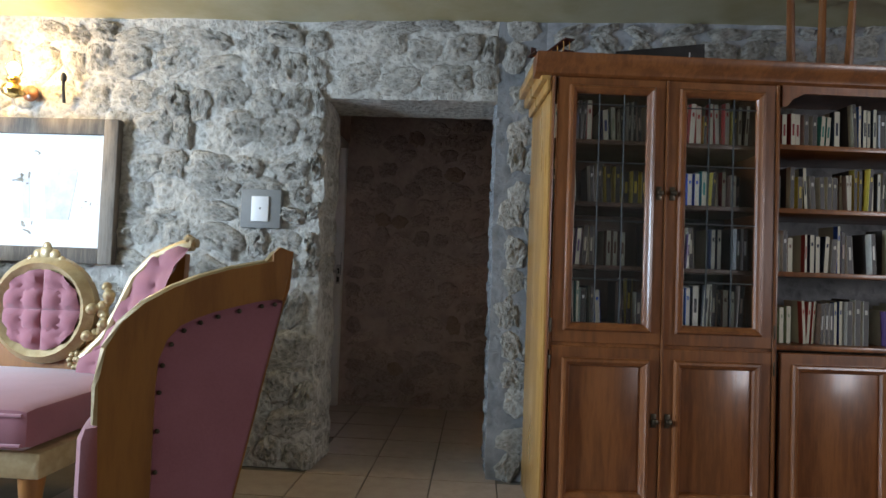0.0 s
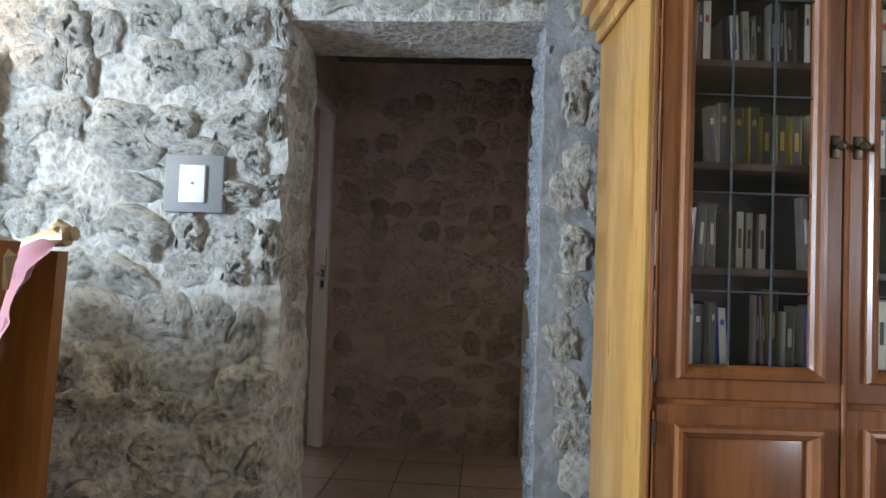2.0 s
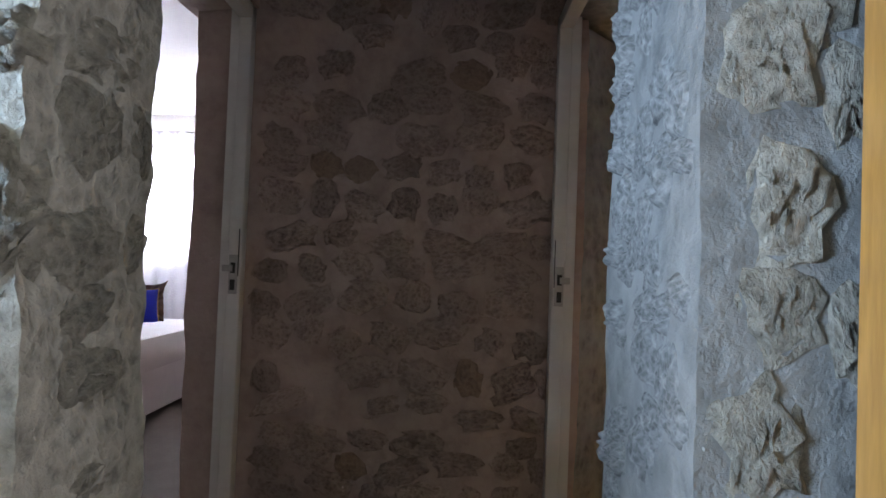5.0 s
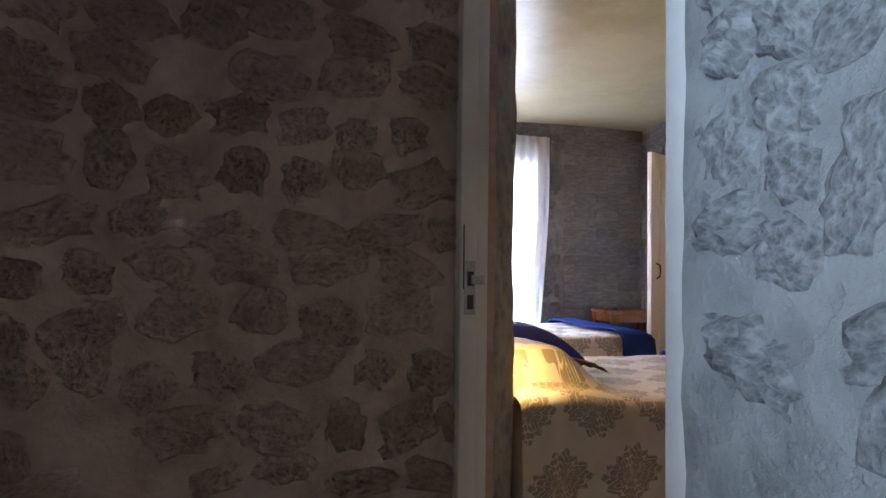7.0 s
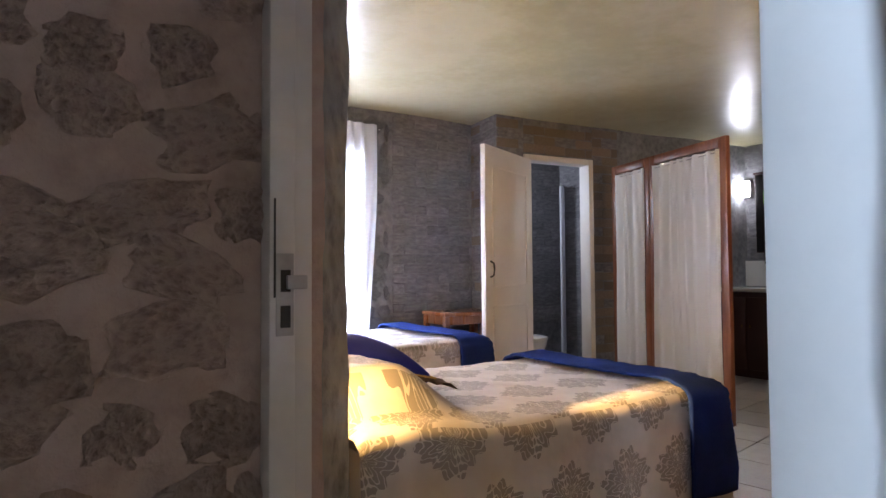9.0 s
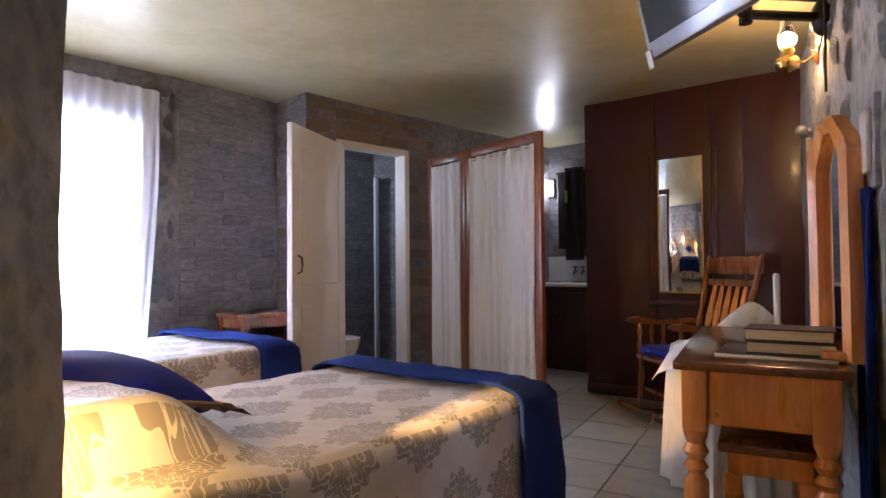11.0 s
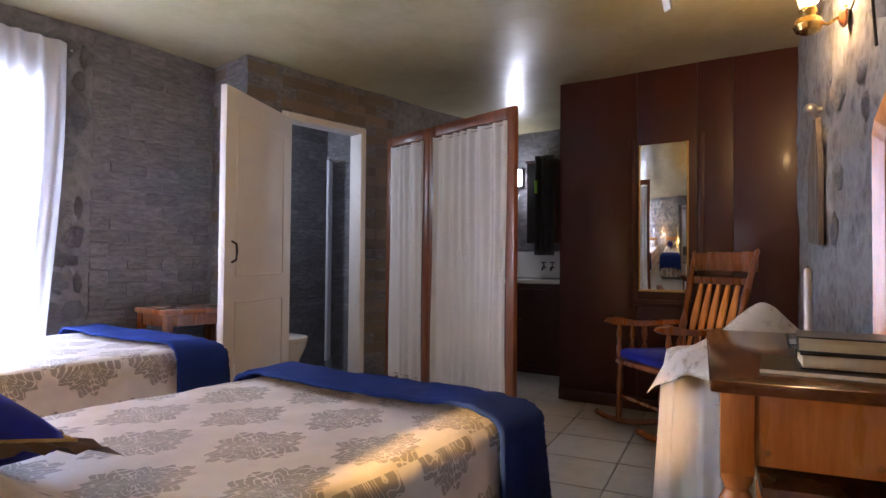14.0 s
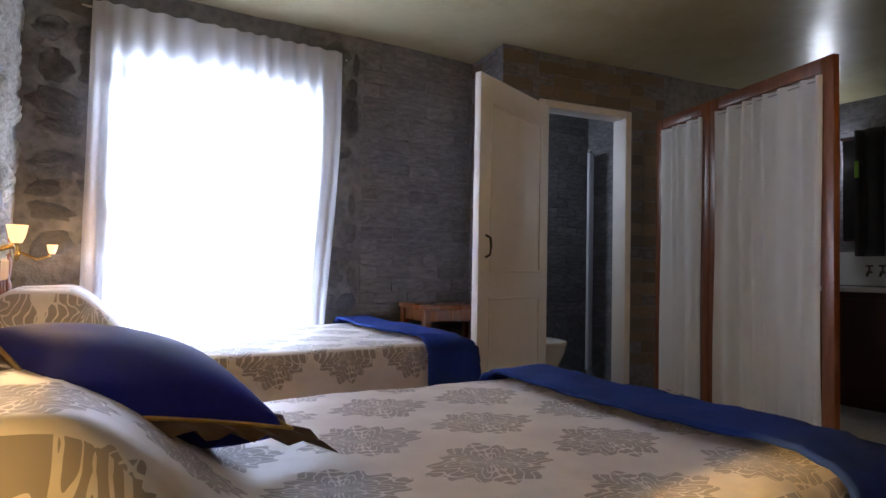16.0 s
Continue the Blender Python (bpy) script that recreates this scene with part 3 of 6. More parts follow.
D0, D1 = 0.27, 1.02                             # doorway along the bathroom front
bw_l = rough_prism("wall_bathroom_front_left", [bath(0), bath(D0), bath(D0, 0.14), bath(0, 0.55)], 0, 2.6, PLASTER_GREY, 0.003, 0.08, "grey washed brick corner of the bathroom")
bw_r = rough_prism("wall_bathroom_front_right", [bath(D1), bath(3.3), bath(3.3, 0.14), bath(D1, 0.14)], 0, 2.6, PLASTER_GREY, 0.005, 0.08, "washed brick wall of the bathroom")
bw_t = rough_prism("wall_over_bathroom_door", [bath(D0), bath(D1), bath(D1, 0.14), bath(D0, 0.14)], 2.06, 2.6, PLASTER_GREY, 0.004, 0.08, "brown brick lintel over the bathroom door")
bw_b = box_wall("wall_bathroom_back", 3.1, 6.3, 8.0, 8.2, 0, 2.6, PLASTER_GREY, "dark brick back wall of the bathroom", amp=0.005)
box_wall("wall_bathroom_west", 3.0, 3.15, 7.7, 8.9, 0, 2.6, PLASTER_GREY, "grey bathroom wall", amp=0.005)
bi = box_wall("wall_shower_side", 4.75, 4.9, 7.15, 8.0, 0, 2.6, PLASTER_GREY, "whitewashed brick shower wall", amp=0.004)
# left bedroom
box_wall("wall_left_bedroom_north", -4.6, -0.86, 7.5, 7.7, 0, 2.6, WHITE_WARM, "pale bedroom wall", amp=0.004)
box_wall("wall_left_bedroom_west", -4.6, -4.4, 3.3, 7.5, 0, 2.6, WHITE_WARM, "pale bedroom wall", amp=0.004)
# lounge, behind the camera
box_wall("wall_lounge_west_a", -4.2, -3.95, -2.8, 0.1, 0, 2.6, MORTAR, "lounge wall")
box_wall("wall_lounge_west_b", -4.2, -3.95, 1.3, 2.87, 0, 2.6, MORTAR, "lounge wall")
box_wall("wall_lounge_west_c", -4.2, -3.95, 0.1, 1.3, 0, 0.8, MORTAR, "lounge wall below the window")
box_wall("wall_lounge_west_d", -4.2, -3.95, 0.1, 1.3, 2.15, 2.6, MORTAR, "lounge wall above the window")
box_wall("wall_lounge_south", -4.2, 5.0, -2.8, -2.55, 0, 2.6, MORTAR, "lounge wall")
# East wall is split round the added, unseen window.
box_wall("wall_lounge_east_a", 4.9, 5.1, -2.8, -1.4, 0, 2.6, MORTAR, "lounge wall")
box_wall("wall_lounge_east_b", 4.9, 5.1, -0.2, 2.9, 0, 2.6, MORTAR, "lounge wall")
box_wall("wall_lounge_east_c", 4.9, 5.1, -1.4, -0.2, 0, 0.85, MORTAR, "lounge wall below the window")
box_wall("wall_lounge_east_d", 4.9, 5.1, -1.4, -0.2, 2.15, 2.6, MORTAR, "lounge wall above the window")


# ---- door frames and doors ----
def steel_frame(name, x, side, near, shift, label):
    """Pressed steel frame in the passage: far jamb, near jamb and head; side is +1 where the room lies to the east."""
    fr = tagged(thing(name, label, "door frame"), kind="structure")
    for y0, y1, y2, y3, nm in ((4.325, 4.378, 4.345, 4.376, "far_jamb"), (near, near + 0.076, near + 0.002, near + 0.03, "near_jamb")):
        bm = B()
        xo, x = x, x + (shift if nm == "near_jamb" else 0.0)
        bx(bm, min(x, x + side * 0.05), max(x, x + side * 0.05), y0, y1, 0, 2.075, 0.006)
        bx(bm, min(x + side * 0.045, x + side * 0.09), max(x + side * 0.045, x + side * 0.09), y2, y3, 0, 2.075, 0.004)
        j = part(nm, bm, WHITE, fr, "white painted steel jamb")
        x = xo
        if nm == "far_jamb":
            bm = B()
            bx(bm, min(x + side * 0.012, x + side * 0.045), max(x + side * 0.012, x + side * 0.045), 4.3225, 4.326, 0.95, 1.10, 0.001)
            part("strike_plate", bm, STEEL, j, "scratched steel strike plate")
            # No holes are cut: black boxes stand in for the shade inside them.
            bm = B()
            for za, zb in ((0.965, 1.005), (1.03, 1.07)):
                bx(bm, min(x + side * 0.02, x + side * 0.038), max(x + side * 0.02, x + side * 0.038), 4.3205, 4.3235, za, zb)
            bx(bm, min(x + side * 0.008, x + side * 0.011), max(x + side * 0.008, x + side * 0.011), 4.3215, 4.326, 1.02, 1.20)
            part("latch_hole", bm, BLACK, j, "black boxes for the shade in the latch holes")
            bm = B()
            bx(bm, min(x + side * 0.03, x + side * 0.068), max(x + side * 0.03, x + side * 0.068), 4.312, 4.3225, 1.035, 1.06, 0.002)
            part("latch_lip", bm, STEEL, j, "bent steel latch lip")
    bm = B()
    bx(bm, min(x, x + side * 0.055), max(x, x + side * 0.055), near, 4.378, 2.02, 2.075, 0.006)
    part("head", bm, WHITE, fr, "white painted steel head")
    return fr


steel_frame("door_frame_1", 0.295, 1, 3.362, -0.012, "white steel door frame of the bedroom")
steel_frame("door_frame_2", -0.893, -1, 3.215, 0.0, "white steel door frame of the opposite bedroom")

bath_frame = tagged(thing("door_frame_3", "cream painted bathroom door frame", "door frame", (*bath(0, 0), 0), BT), kind="structure")
bm = B()
bx(bm, D0, D0 + 0.05, -0.015, 0.12, 0, 2.06, 0.005)
part("left_jamb", bm, WHITE_WARM, bath_frame)
bm = B()
bx(bm, D1 - 0.05, D1, -0.015, 0.12, 0, 2.06, 0.005)
part("right_jamb", bm, WHITE_WARM, bath_frame)
bm = B()
bx(bm, D0 + 0.05, D1 - 0.05, -0.015, 0.12, 2.01, 2.06, 0.005)
part("head", bm, WHITE_WARM, bath_frame)

hinge = bath(D0 + 0.04, -0.03)
leaf_dir = math.degrees(math.atan2(6.71 - hinge[1], 2.611 - hinge[0]))
leaf = tagged(thing("door_1", "cream painted panelled bathroom door, standing open", "door", (*hinge, 0.01), leaf_dir), kind="structure")
LW = 0.815
bm = B()
bx(bm, 0, LW, -0.02, 0.02, 0, 1.995, 0.004)
part("leaf", bm, WHITE_WARM, leaf)
for z0, z1 in ((0.16, 0.78), (0.92, 1.85)):
    bm = B()
    for xa, xb, za, zb in ((0.11, 0.125, z0, z1), (LW - 0.125, LW - 0.11, z0, z1), (0.11, LW - 0.11, z0, z0 + 0.015), (0.11, LW - 0.11, z1 - 0.015, z1)):
        bx(bm, xa, xb, 0.019, 0.026, za, zb, 0.003)
    part("panel_moulding", bm, WHITE_WARM, leaf)
bm = B()
tube(bm, [(LW - 0.07, 0.021, 1.0), (LW - 0.07, 0.05, 1.015), (LW - 0.07, 0.055, 1.06), (LW - 0.07, 0.05, 1.105), (LW - 0.07, 0.021, 1.12)], 0.007)
part("handle", bm, BLACK, leaf, "black curved pull handle")

# ---- windows ----
def window(name, x0, x1, y0, y1, z0, z1, along, label):
    w = tagged(thing(name, label, "window"), kind="structure")
    t = 0.05
    bars = []
    a, b = (x0, x1) if along == "x" else (y0, y1)
    mid = (a + b) / 2
    for lo, hi, za, zb in ((a, a + t, z0, z1), (b - t, b, z0, z1), (a + t, b - t, z0, z0 + t), (a + t, b - t, z1 - t, z1), (mid - 0.02, mid + 0.02, z0 + t, z1 - t)):
        bars.append((lo, hi, za, zb))
    for lo, hi, za, zb in bars:
        bm = B()
        bx(bm, *((lo, hi, y0, y1) if along == "x" else (x0, x1, lo, hi)), za, zb, 0.004)
        part("frame_bar", bm, WHITE, w)
    bm = B()
    m0 = (y0 + y1) / 2 if along == "x" else (x0 + x1) / 2
    bx(bm, *((a + t, b - t, m0 - 0.002, m0 + 0.002) if along == "x" else (m0 - 0.002, m0 + 0.002, a + t, b - t)), z0 + t, z1 - t)
    g = part("pane", bm, GLASS, w)
    g.visible_shadow = False
    return w


window("window_1", 1.0, 2.02, 7.74, 7.79, 0.45, 1.96, "x", "white framed bedroom window behind a net curtain")
window("window_2", -4.16, -4.11, 0.1, 1.3, 0.8, 2.15, "y", "white framed lounge window, out of view")
# Added opening for the bookcase fill, never in view.
window("added_window", 5.03, 5.08, -1.4, -0.2, 0.85, 2.15, "y", "white framed lounge window, out of view")


# ---- lounge things ----
# bookcase, local x along its front, y towards the wall
case = thing("bookcase", "tall brown wooden bookcase with leaded glass doors and open shelves", "bookcase", (0.468, 2.325, 0), 4.5)
DEP, TOP, CW, OW = 0.50, 1.99, 1.02, 1.10
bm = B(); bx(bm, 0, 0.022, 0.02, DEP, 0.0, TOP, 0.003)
part("side_panel", bm, CASE_LIT, case, "end panel, honey coloured with its window light")
for xa in (CW - 0.011, CW + OW):
    bm = B(); bx(bm, xa, xa + 0.022, 0.012, DEP, 0, TOP, 0.003); part("upright", bm, CASE, case)
bm = B(); bx(bm, 0.022, CW + OW, DEP - 0.012, DEP, 0, TOP); part("back_board", bm, CASE_SHADED, case)
bm = B(); bx(bm, 0.022, CW + OW, 0.02, DEP - 0.012, 0.0, 0.07); part("plinth", bm, CASE, case)
# cornice: stepped and flared
bm = B()
prof = [(0.0, 1.965), (-0.015, 1.975), (-0.02, 1.99), (-0.045, 2.01), (-0.06, 2.038), (-0.06, 2.05), (0.06, 2.05), (0.06, 1.965)]
rows = []
for x, inset in ((-0.075, 0), (CW + OW + 0.08, 0)):
    rows.append([bm.verts.new((x if y < 0.05 else x, y, z)) for y, z in prof])
for i in range(len(prof)):
    bm.faces.new((rows[0][i], rows[0][(i + 1) % len(prof)], rows[1][(i + 1) % len(prof)], rows[1][i]))
bm.faces.new(rows[0]); bm.faces.new(rows[1][::-1])
bmesh.ops.recalc_face_normals(bm, faces=bm.faces[:])
part("cornice", bm, CASE, case, "stepped cornice moulding")
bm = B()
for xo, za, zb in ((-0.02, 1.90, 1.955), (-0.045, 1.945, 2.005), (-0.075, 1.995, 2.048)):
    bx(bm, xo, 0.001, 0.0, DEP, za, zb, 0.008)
part("side_cornice", bm, CASE_LIT, case, "flared end cornice")
bm = B(); bx(bm, -0.02, CW + OW + 0.02, 0.06, DEP, TOP, 2.044); part("top_board", bm, CASE, case)
SHELF = [0.865, 1.137, 1.42, 1.70]
OSHELF = [0.812, 1.138, 1.422, 1.708]
# Glazed shelves take the shade-darkened wood, open shelves the plain one.
for z in SHELF:
    bm = B(); bx(bm, 0.022, CW - 0.011, 0.05, DEP - 0.012, z - 0.02, z, 0.002); part("shelf", bm, CASE_SHADED, case)
for z in OSHELF:
    bm = B(); bx(bm, CW + 0.011, CW + OW, 0.03, DEP - 0.012, z - 0.022, z, 0.002); part("shelf", bm, CASE, case)


def framed_door(x0, x1, z0, z1, glazed):
    """A framed door of the case: a stile board with an opening, a raised mitred moulding round it, then glass or a panel."""
    st, lo, hi = 0.075, (0.08 if glazed else 0.075), (0.062 if glazed else 0.075)

    def rings(name, steps, parent):
        bm = B()
        lay = [[bm.verts.new(p) for p in ((x0 + a, y, z0 + b), (x1 - a, y, z0 + b), (x1 - a, y, z1 - c), (x0 + a, y, z1 - c))] for a, b, c, y in steps]
        for p, q in zip(lay, lay[1:] + lay[:1]):
            for i in range(4):
                bm.faces.new((p[i], p[(i + 1) % 4], q[(i + 1) % 4], q[i]))
        bmesh.ops.recalc_face_normals(bm, faces=bm.faces[:])
        return part(name, bm, CASE, parent, smooth=False)

    door = rings("glazed_door" if glazed else "door", [(0, 0, 0, 0.018), (0, 0, 0, 0.0), (0.004, 0.004, 0.004, -0.004), (st - 0.024, lo - 0.024, hi - 0.024, -0.004), (st - 0.024, lo - 0.024, hi - 0.024, 0.018)], case)
    k = [(-0.026, 0.010), (-0.026, -0.012), (-0.020, -0.022), (-0.010, -0.024), (-0.004, -0.018), (0.004, -0.012), (0.010, -0.002), (0.010, 0.010)]
    rings("moulding", [(st + d, lo + d, hi + d, y) for d, y in k], door)
    if glazed:
        bm = B(); bx(bm, x0 + st - 0.002, x1 - st + 0.002, 0.004, 0.007, z0 + lo - 0.002, z1 - hi + 0.002)
        g = part("pane", bm, GLASS, door); g.visible_shadow = False
        bm = B()
        w, h = x1 - x0 - 2 * st, z1 - z0 - lo - hi
        for k in (1, 2):
            rod(bm, (x0 + st + w * k / 3, 0.0, z0 + lo), (x0 + st + w * k / 3, 0.0, z1 - hi), 0.0035, seg=6)
        for k in (1, 2, 3, 4):
            zz = z0 + lo + h * (k - 0.22) / 4
            if zz < z1 - hi:
                rod(bm, (x0 + st, 0.0, zz), (x1 - st, 0.0, zz), 0.003, seg=6)
        part("lead_grid", bm, LEAD, door, "leaded glazing bars")
    else:
        bm = B(); bx(bm, x0 + st - 0.004, x1 - st + 0.004, 0.004, 0.014, z0 + st - 0.004, z1 - st + 0.004, 0.003)
        part("panel", bm, CASE, door)
    return door


mid = CW / 2 + 0.005
handles = []
for x0, x1, hx in ((0.03, mid - 0.004, mid - 0.03), (mid + 0.004, CW - 0.02, mid + 0.03)):
    up = framed_door(x0, x1, 0.795, 1.962, True)
    lo = framed_door(x0, x1, 0.075, 0.782, False)
    for d, z in ((up, 1.46), (lo, 0.47)):
        bm = B()
        bx(bm, hx - 0.012, hx + 0.012, -0.008, -0.003, z - 0.03, z + 0.03, 0.003)
        lathe(bm, [(0.006, 0), (0.006, 0.012), (0.013, 0.02), (0.012, 0.028), (0.004, 0.032)], (hx, -0.006, z), (0, -1, 0), 10)
        part("handle", bm, BRONZE, d, "dark bronze pull")
    for z in (0.87, 0.71):
        bm = B(); rod(bm, (x0 - 0.006 if x0 < 0.1 else x1 + 0.006, -0.008, z - 0.03), (x0 - 0.006 if x0 < 0.1 else x1 + 0.006, -0.008, z + 0.03), 0.006, seg=8)
        part("hinge", bm, BRONZE, up if z > 0.8 else lo)
om = CW + 0.02 + (OW - 0.04) / 2
for x0, x1 in ((CW + 0.02, om - 0.003), (om + 0.003, CW + OW - 0.01)):
    framed_door(x0, x1, 0.075, 0.782, False)
bm = B()
arch = [(CW + 0.011, 1.97), (CW + OW, 1.97), (CW + OW, 1.87), (CW + OW - 0.03, 1.905), (CW + OW - 0.08, 1.93), (CW + 0.11, 1.93), (CW + 0.06, 1.905), (CW + 0.03, 1.87), (CW + 0.011, 1.87)]
slab(bm, arch, 0.0, 0.02)
part("arched_rail", bm, CASE, case, "scooped rail over the open shelves")
for xa in (0.006, mid - 0.0035, CW - 0.018):
    bm = B(); rod(bm, (xa + 0.004, -0.006, 0.08), (xa + 0.004, -0.006, 1.96), 0.007, seg=8); part("bead", bm, CASE, case)

bm = B(); bx(bm, 0.022, CW - 0.011, 0.003, 0.02, 0.76, 0.865, 0.003); part("mid_rail", bm, CASE, case)
# books
BOOK_COL = [(0.02, 0.05, 0.22), (0.03, 0.25, 0.20), (0.30, 0.03, 0.03), (0.64, 0.60, 0.52), (0.74, 0.72, 0.70), (0.05, 0.05, 0.055), (0.10, 0.05, 0.03),
            (0.34, 0.40, 0.26), (0.55, 0.47, 0.34), (0.05, 0.16, 0.48), (0.14, 0.07, 0.22), (0.60, 0.55, 0.42), (0.02, 0.03, 0.06), (0.22, 0.12, 0.08), (0.03, 0.30, 0.26), (0.02, 0.10, 0.55), (0.62, 0.46, 0.06), (0.48, 0.05, 0.04), (0.50, 0.36, 0.30)]
BAR_COL = [mat("pale lettering", [(0.6, 0.56, 0.42), (0.66, 0.62, 0.5)], 3, 0.5, bump=0), mat("dark lettering", [(0.05, 0.04, 0.04), (0.08, 0.07, 0.06)], 3, 0.5, bump=0)]
BOOKS = []
for i, c in enumerate(BOOK_COL):
    m = mat("book cloth", [tuple(v * 0.75 for v in c), c], 12, 0.5, bump=0.05, per_object=0.15)
    for kind in range(2):
        bm = B()
        bx(bm, -0.5, 0.5, 0.0, 1.0, 0, 1)
        front = [e for e in bm.edges if abs(e.verts[0].co.y) < 1e-5 and abs(e.verts[1].co.y) < 1e-5 and abs(e.verts[0].co.x - e.verts[1].co.x) < 1e-5]
        bmesh.ops.bevel(bm, geom=front, offset=0.2, segments=3, profile=0.5, affect="EDGES")
        n0 = len(bm.faces)
        bands = ((0.70, 0.80), (0.12, 0.15)) if kind == 0 else ((0.36, 0.70), (0.88, 0.90), (0.08, 0.10))
        for za, zb in bands:
            bx(bm, -0.14, 0.14, -0.006, 0.004, za, zb)
        me = mesh("book", bm, m, False)
        me.materials.append(BAR_COL[1 if sum(c) > 1.0 else 0])
        for k, p in enumerate(me.polygons):
            if k >= n0:
                p.material_index = 1
        BOOKS.append(me)
rng = random.Random(5)
base = case.matrix_world
pale = [i for i, c in enumerate(BOOK_COL) if sum(c) > 0.7]
for z, x0, x1, yb in [(z, 0.04, CW - 0.03, 0.13) for z in SHELF] + [(z, CW + 0.03, CW + OW - 0.02, 0.09) for z in OSHELF]:
    x = x0 + rng.uniform(0, 0.02)
    while x < x1 - 0.04:
        if abs(x - mid) < 0.06 and x0 < 0.1:
            x += 0.03
        t = rng.uniform(0.016, 0.042)
        hgt = rng.uniform(0.15, 0.215)
        run = rng.choice((1, 1, 1, 2, 3))
        i = rng.choice(pale) * 2 + rng.randint(0, 1) if rng.random() < 0.36 else rng.randrange(len(BOOKS))
        for _ in range(run):
            if x > x1 - 0.04:
                break
            ob = new("book", BOOKS[i])
            lean = rng.choice((0, 0, 0, 0, 3, -3))
            ob.matrix_world = base @ Matrix.Translation((x + t / 2, yb + rng.uniform(0, 0.03), z + 0.001 + abs(lean) * 0.0004)) @ pose(0, 0, 0, 0, lean, 0) @ Matrix.Diagonal((t, rng.uniform(0.12, 0.16), hgt * rng.uniform(0.97, 1.03), 1))
            c = BOOK_COL[i // 2]
            tone = "pale" if sum(c) > 1.0 else "dark" if sum(c) < 0.25 else "coloured"
            tagged(ob, f"{tone} cloth book standing on a bookcase shelf", "book", "books in the bookcase")
            x += t + 0.002
        if rng.random() < 0.12:
            x += rng.uniform(0.02, 0.07)

# on top of the bookcase
plane = thing("model_plane", "small brown wooden model biplane on the bookcase", "model aeroplane", base @ Vector((0.03, 0.16, 2.045)), 20)
bm = B()
lathe(bm, [(0.004, -0.10), (0.012, -0.06), (0.02, 0.02), (0.022, 0.06), (0.012, 0.075)], (0, 0, 0.055), (1, 0, 0), 10)
part("fuselage", bm, ROCKER, plane)
for z in (0.05, 0.105):
    bm = B(); bx(bm, 0.0, 0.05, -0.12, 0.12, z, z + 0.006, 0.002); part("wing", bm, MAHOG, plane)
bm = B()
for y in (-0.09, -0.03, 0.03, 0.09):
    rod(bm, (0.01, y, 0.055), (0.01, y, 0.106), 0.002, seg=6); rod(bm, (0.04, y, 0.055), (0.04, y, 0.106), 0.002, seg=6)
part("strut", bm, PINE_PALE, plane)
for y in (-0.05, 0.05):
    bm = B(); rod(bm, (0.03, y - 0.005, 0.016), (0.03, y + 0.005, 0.016), 0.016, seg=12); rod(bm, (0.03, y, 0.016), (0.03, y, 0.05), 0.003, seg=6)
    part("wheel", bm, BLACK, plane)
bm = B(); bx(bm, -0.11, -0.085, -0.04, 0.04, 0.055, 0.06); bx(bm, -0.11, -0.085, -0.003, 0.003, 0.055, 0.09); part("tail", bm, MAHOG, plane)
bm = B()
slab(bm, [(0, 0), (0.42, 0), (0.42, 0.155), (0, 0.10)], 0, 0.05)
fb = single("box_file", bm, COVER, "black wedge-shaped box file lying on the bookcase", "box", base @ Vector((0.33, 0.16, 2.045)), 4.5, smooth=False)
bm = B(); bx(bm, 0.345, 0.352, -0.0015, 0.001, 0.06, 0.11); part("label_strip", bm, SWITCH, fb)
up = thing("stool", "red brown wooden stool upside down on the bookcase", "stool", base @ Vector((1.28, 0.22, 2.045)), 4.5)
bm = B(); bx(bm, -0.17, 0.17, -0.15, 0.15, 0.0, 0.03, 0.006); part("seat", bm, ROCKER, up)
for x in (-0.13, 0.01, 0.14):
    bm = B(); rod(bm, (x, -0.08, 0.03), (x * 1.1, -0.09, 0.375), 0.02, 0.016); part("leg", bm, ROCKER, up)

# light switch, picture and lamp on the stone wall
sw = thing("light_switch", "white rocker switch on a grey cement plate", "light switch", (-1.005, 2.845, 1.383))
bm = B(); bx(bm, -0.11, 0.11, -0.012, 0.03, -0.105, 0.105, 0.006); pl = part("plate", bm, GREY_PLATE, sw, "grey cement plate")
bm = B(); bx(bm, -0.05, 0.045, -0.022, -0.010, -0.07, 0.066, 0.004); rk = part("rocker", bm, SWITCH, sw, "white rocker")
bm = B(); rod(bm, (0.0, -0.0235, 0.0), (0.0, -0.021, 0.0), 0.006, seg=8); part("dot", bm, GREY_PLATE, rk)

pic = thing("picture", "ink drawing on white paper in a weathered wood frame", "picture", (-2.335, 2.835, 1.447))
for xa, xb, za, zb in ((-0.53, -0.45, -0.395, 0.395), (0.45, 0.53, -0.395, 0.395), (-0.45, 0.45, 0.31, 0.395), (-0.45, 0.45, -0.395, -0.31)):
    bm = B(); bx(bm, xa, xb, -0.03, 0.02, za, zb, 0.004); part("frame_side", bm, WEATHERED, pic)
bm = B(); bx(bm, -0.45, 0.45, -0.002, 0.006, -0.31, 0.31); pg = part("paper", bm, WHITE_PAPER, pic, "bright white paper")
bm = B()
slab(bm, [(0.13, -0.16), (0.26, -0.16), (0.30, 0.10), (0.27, 0.15), (0.20, 0.17), (0.14, 0.15), (0.10, 0.11)], -0.0035, -0.002)
slab(bm, [(-0.22, -0.16), (-0.18, -0.16), (-0.14, 0.05), (-0.02, 0.05), (0.0, -0.16), (0.04, -0.16), (0.02, 0.09), (-0.18, 0.09)], -0.0035, -0.002)
part("drawing", bm, INK_WASH, pg, "faint grey wash drawing")


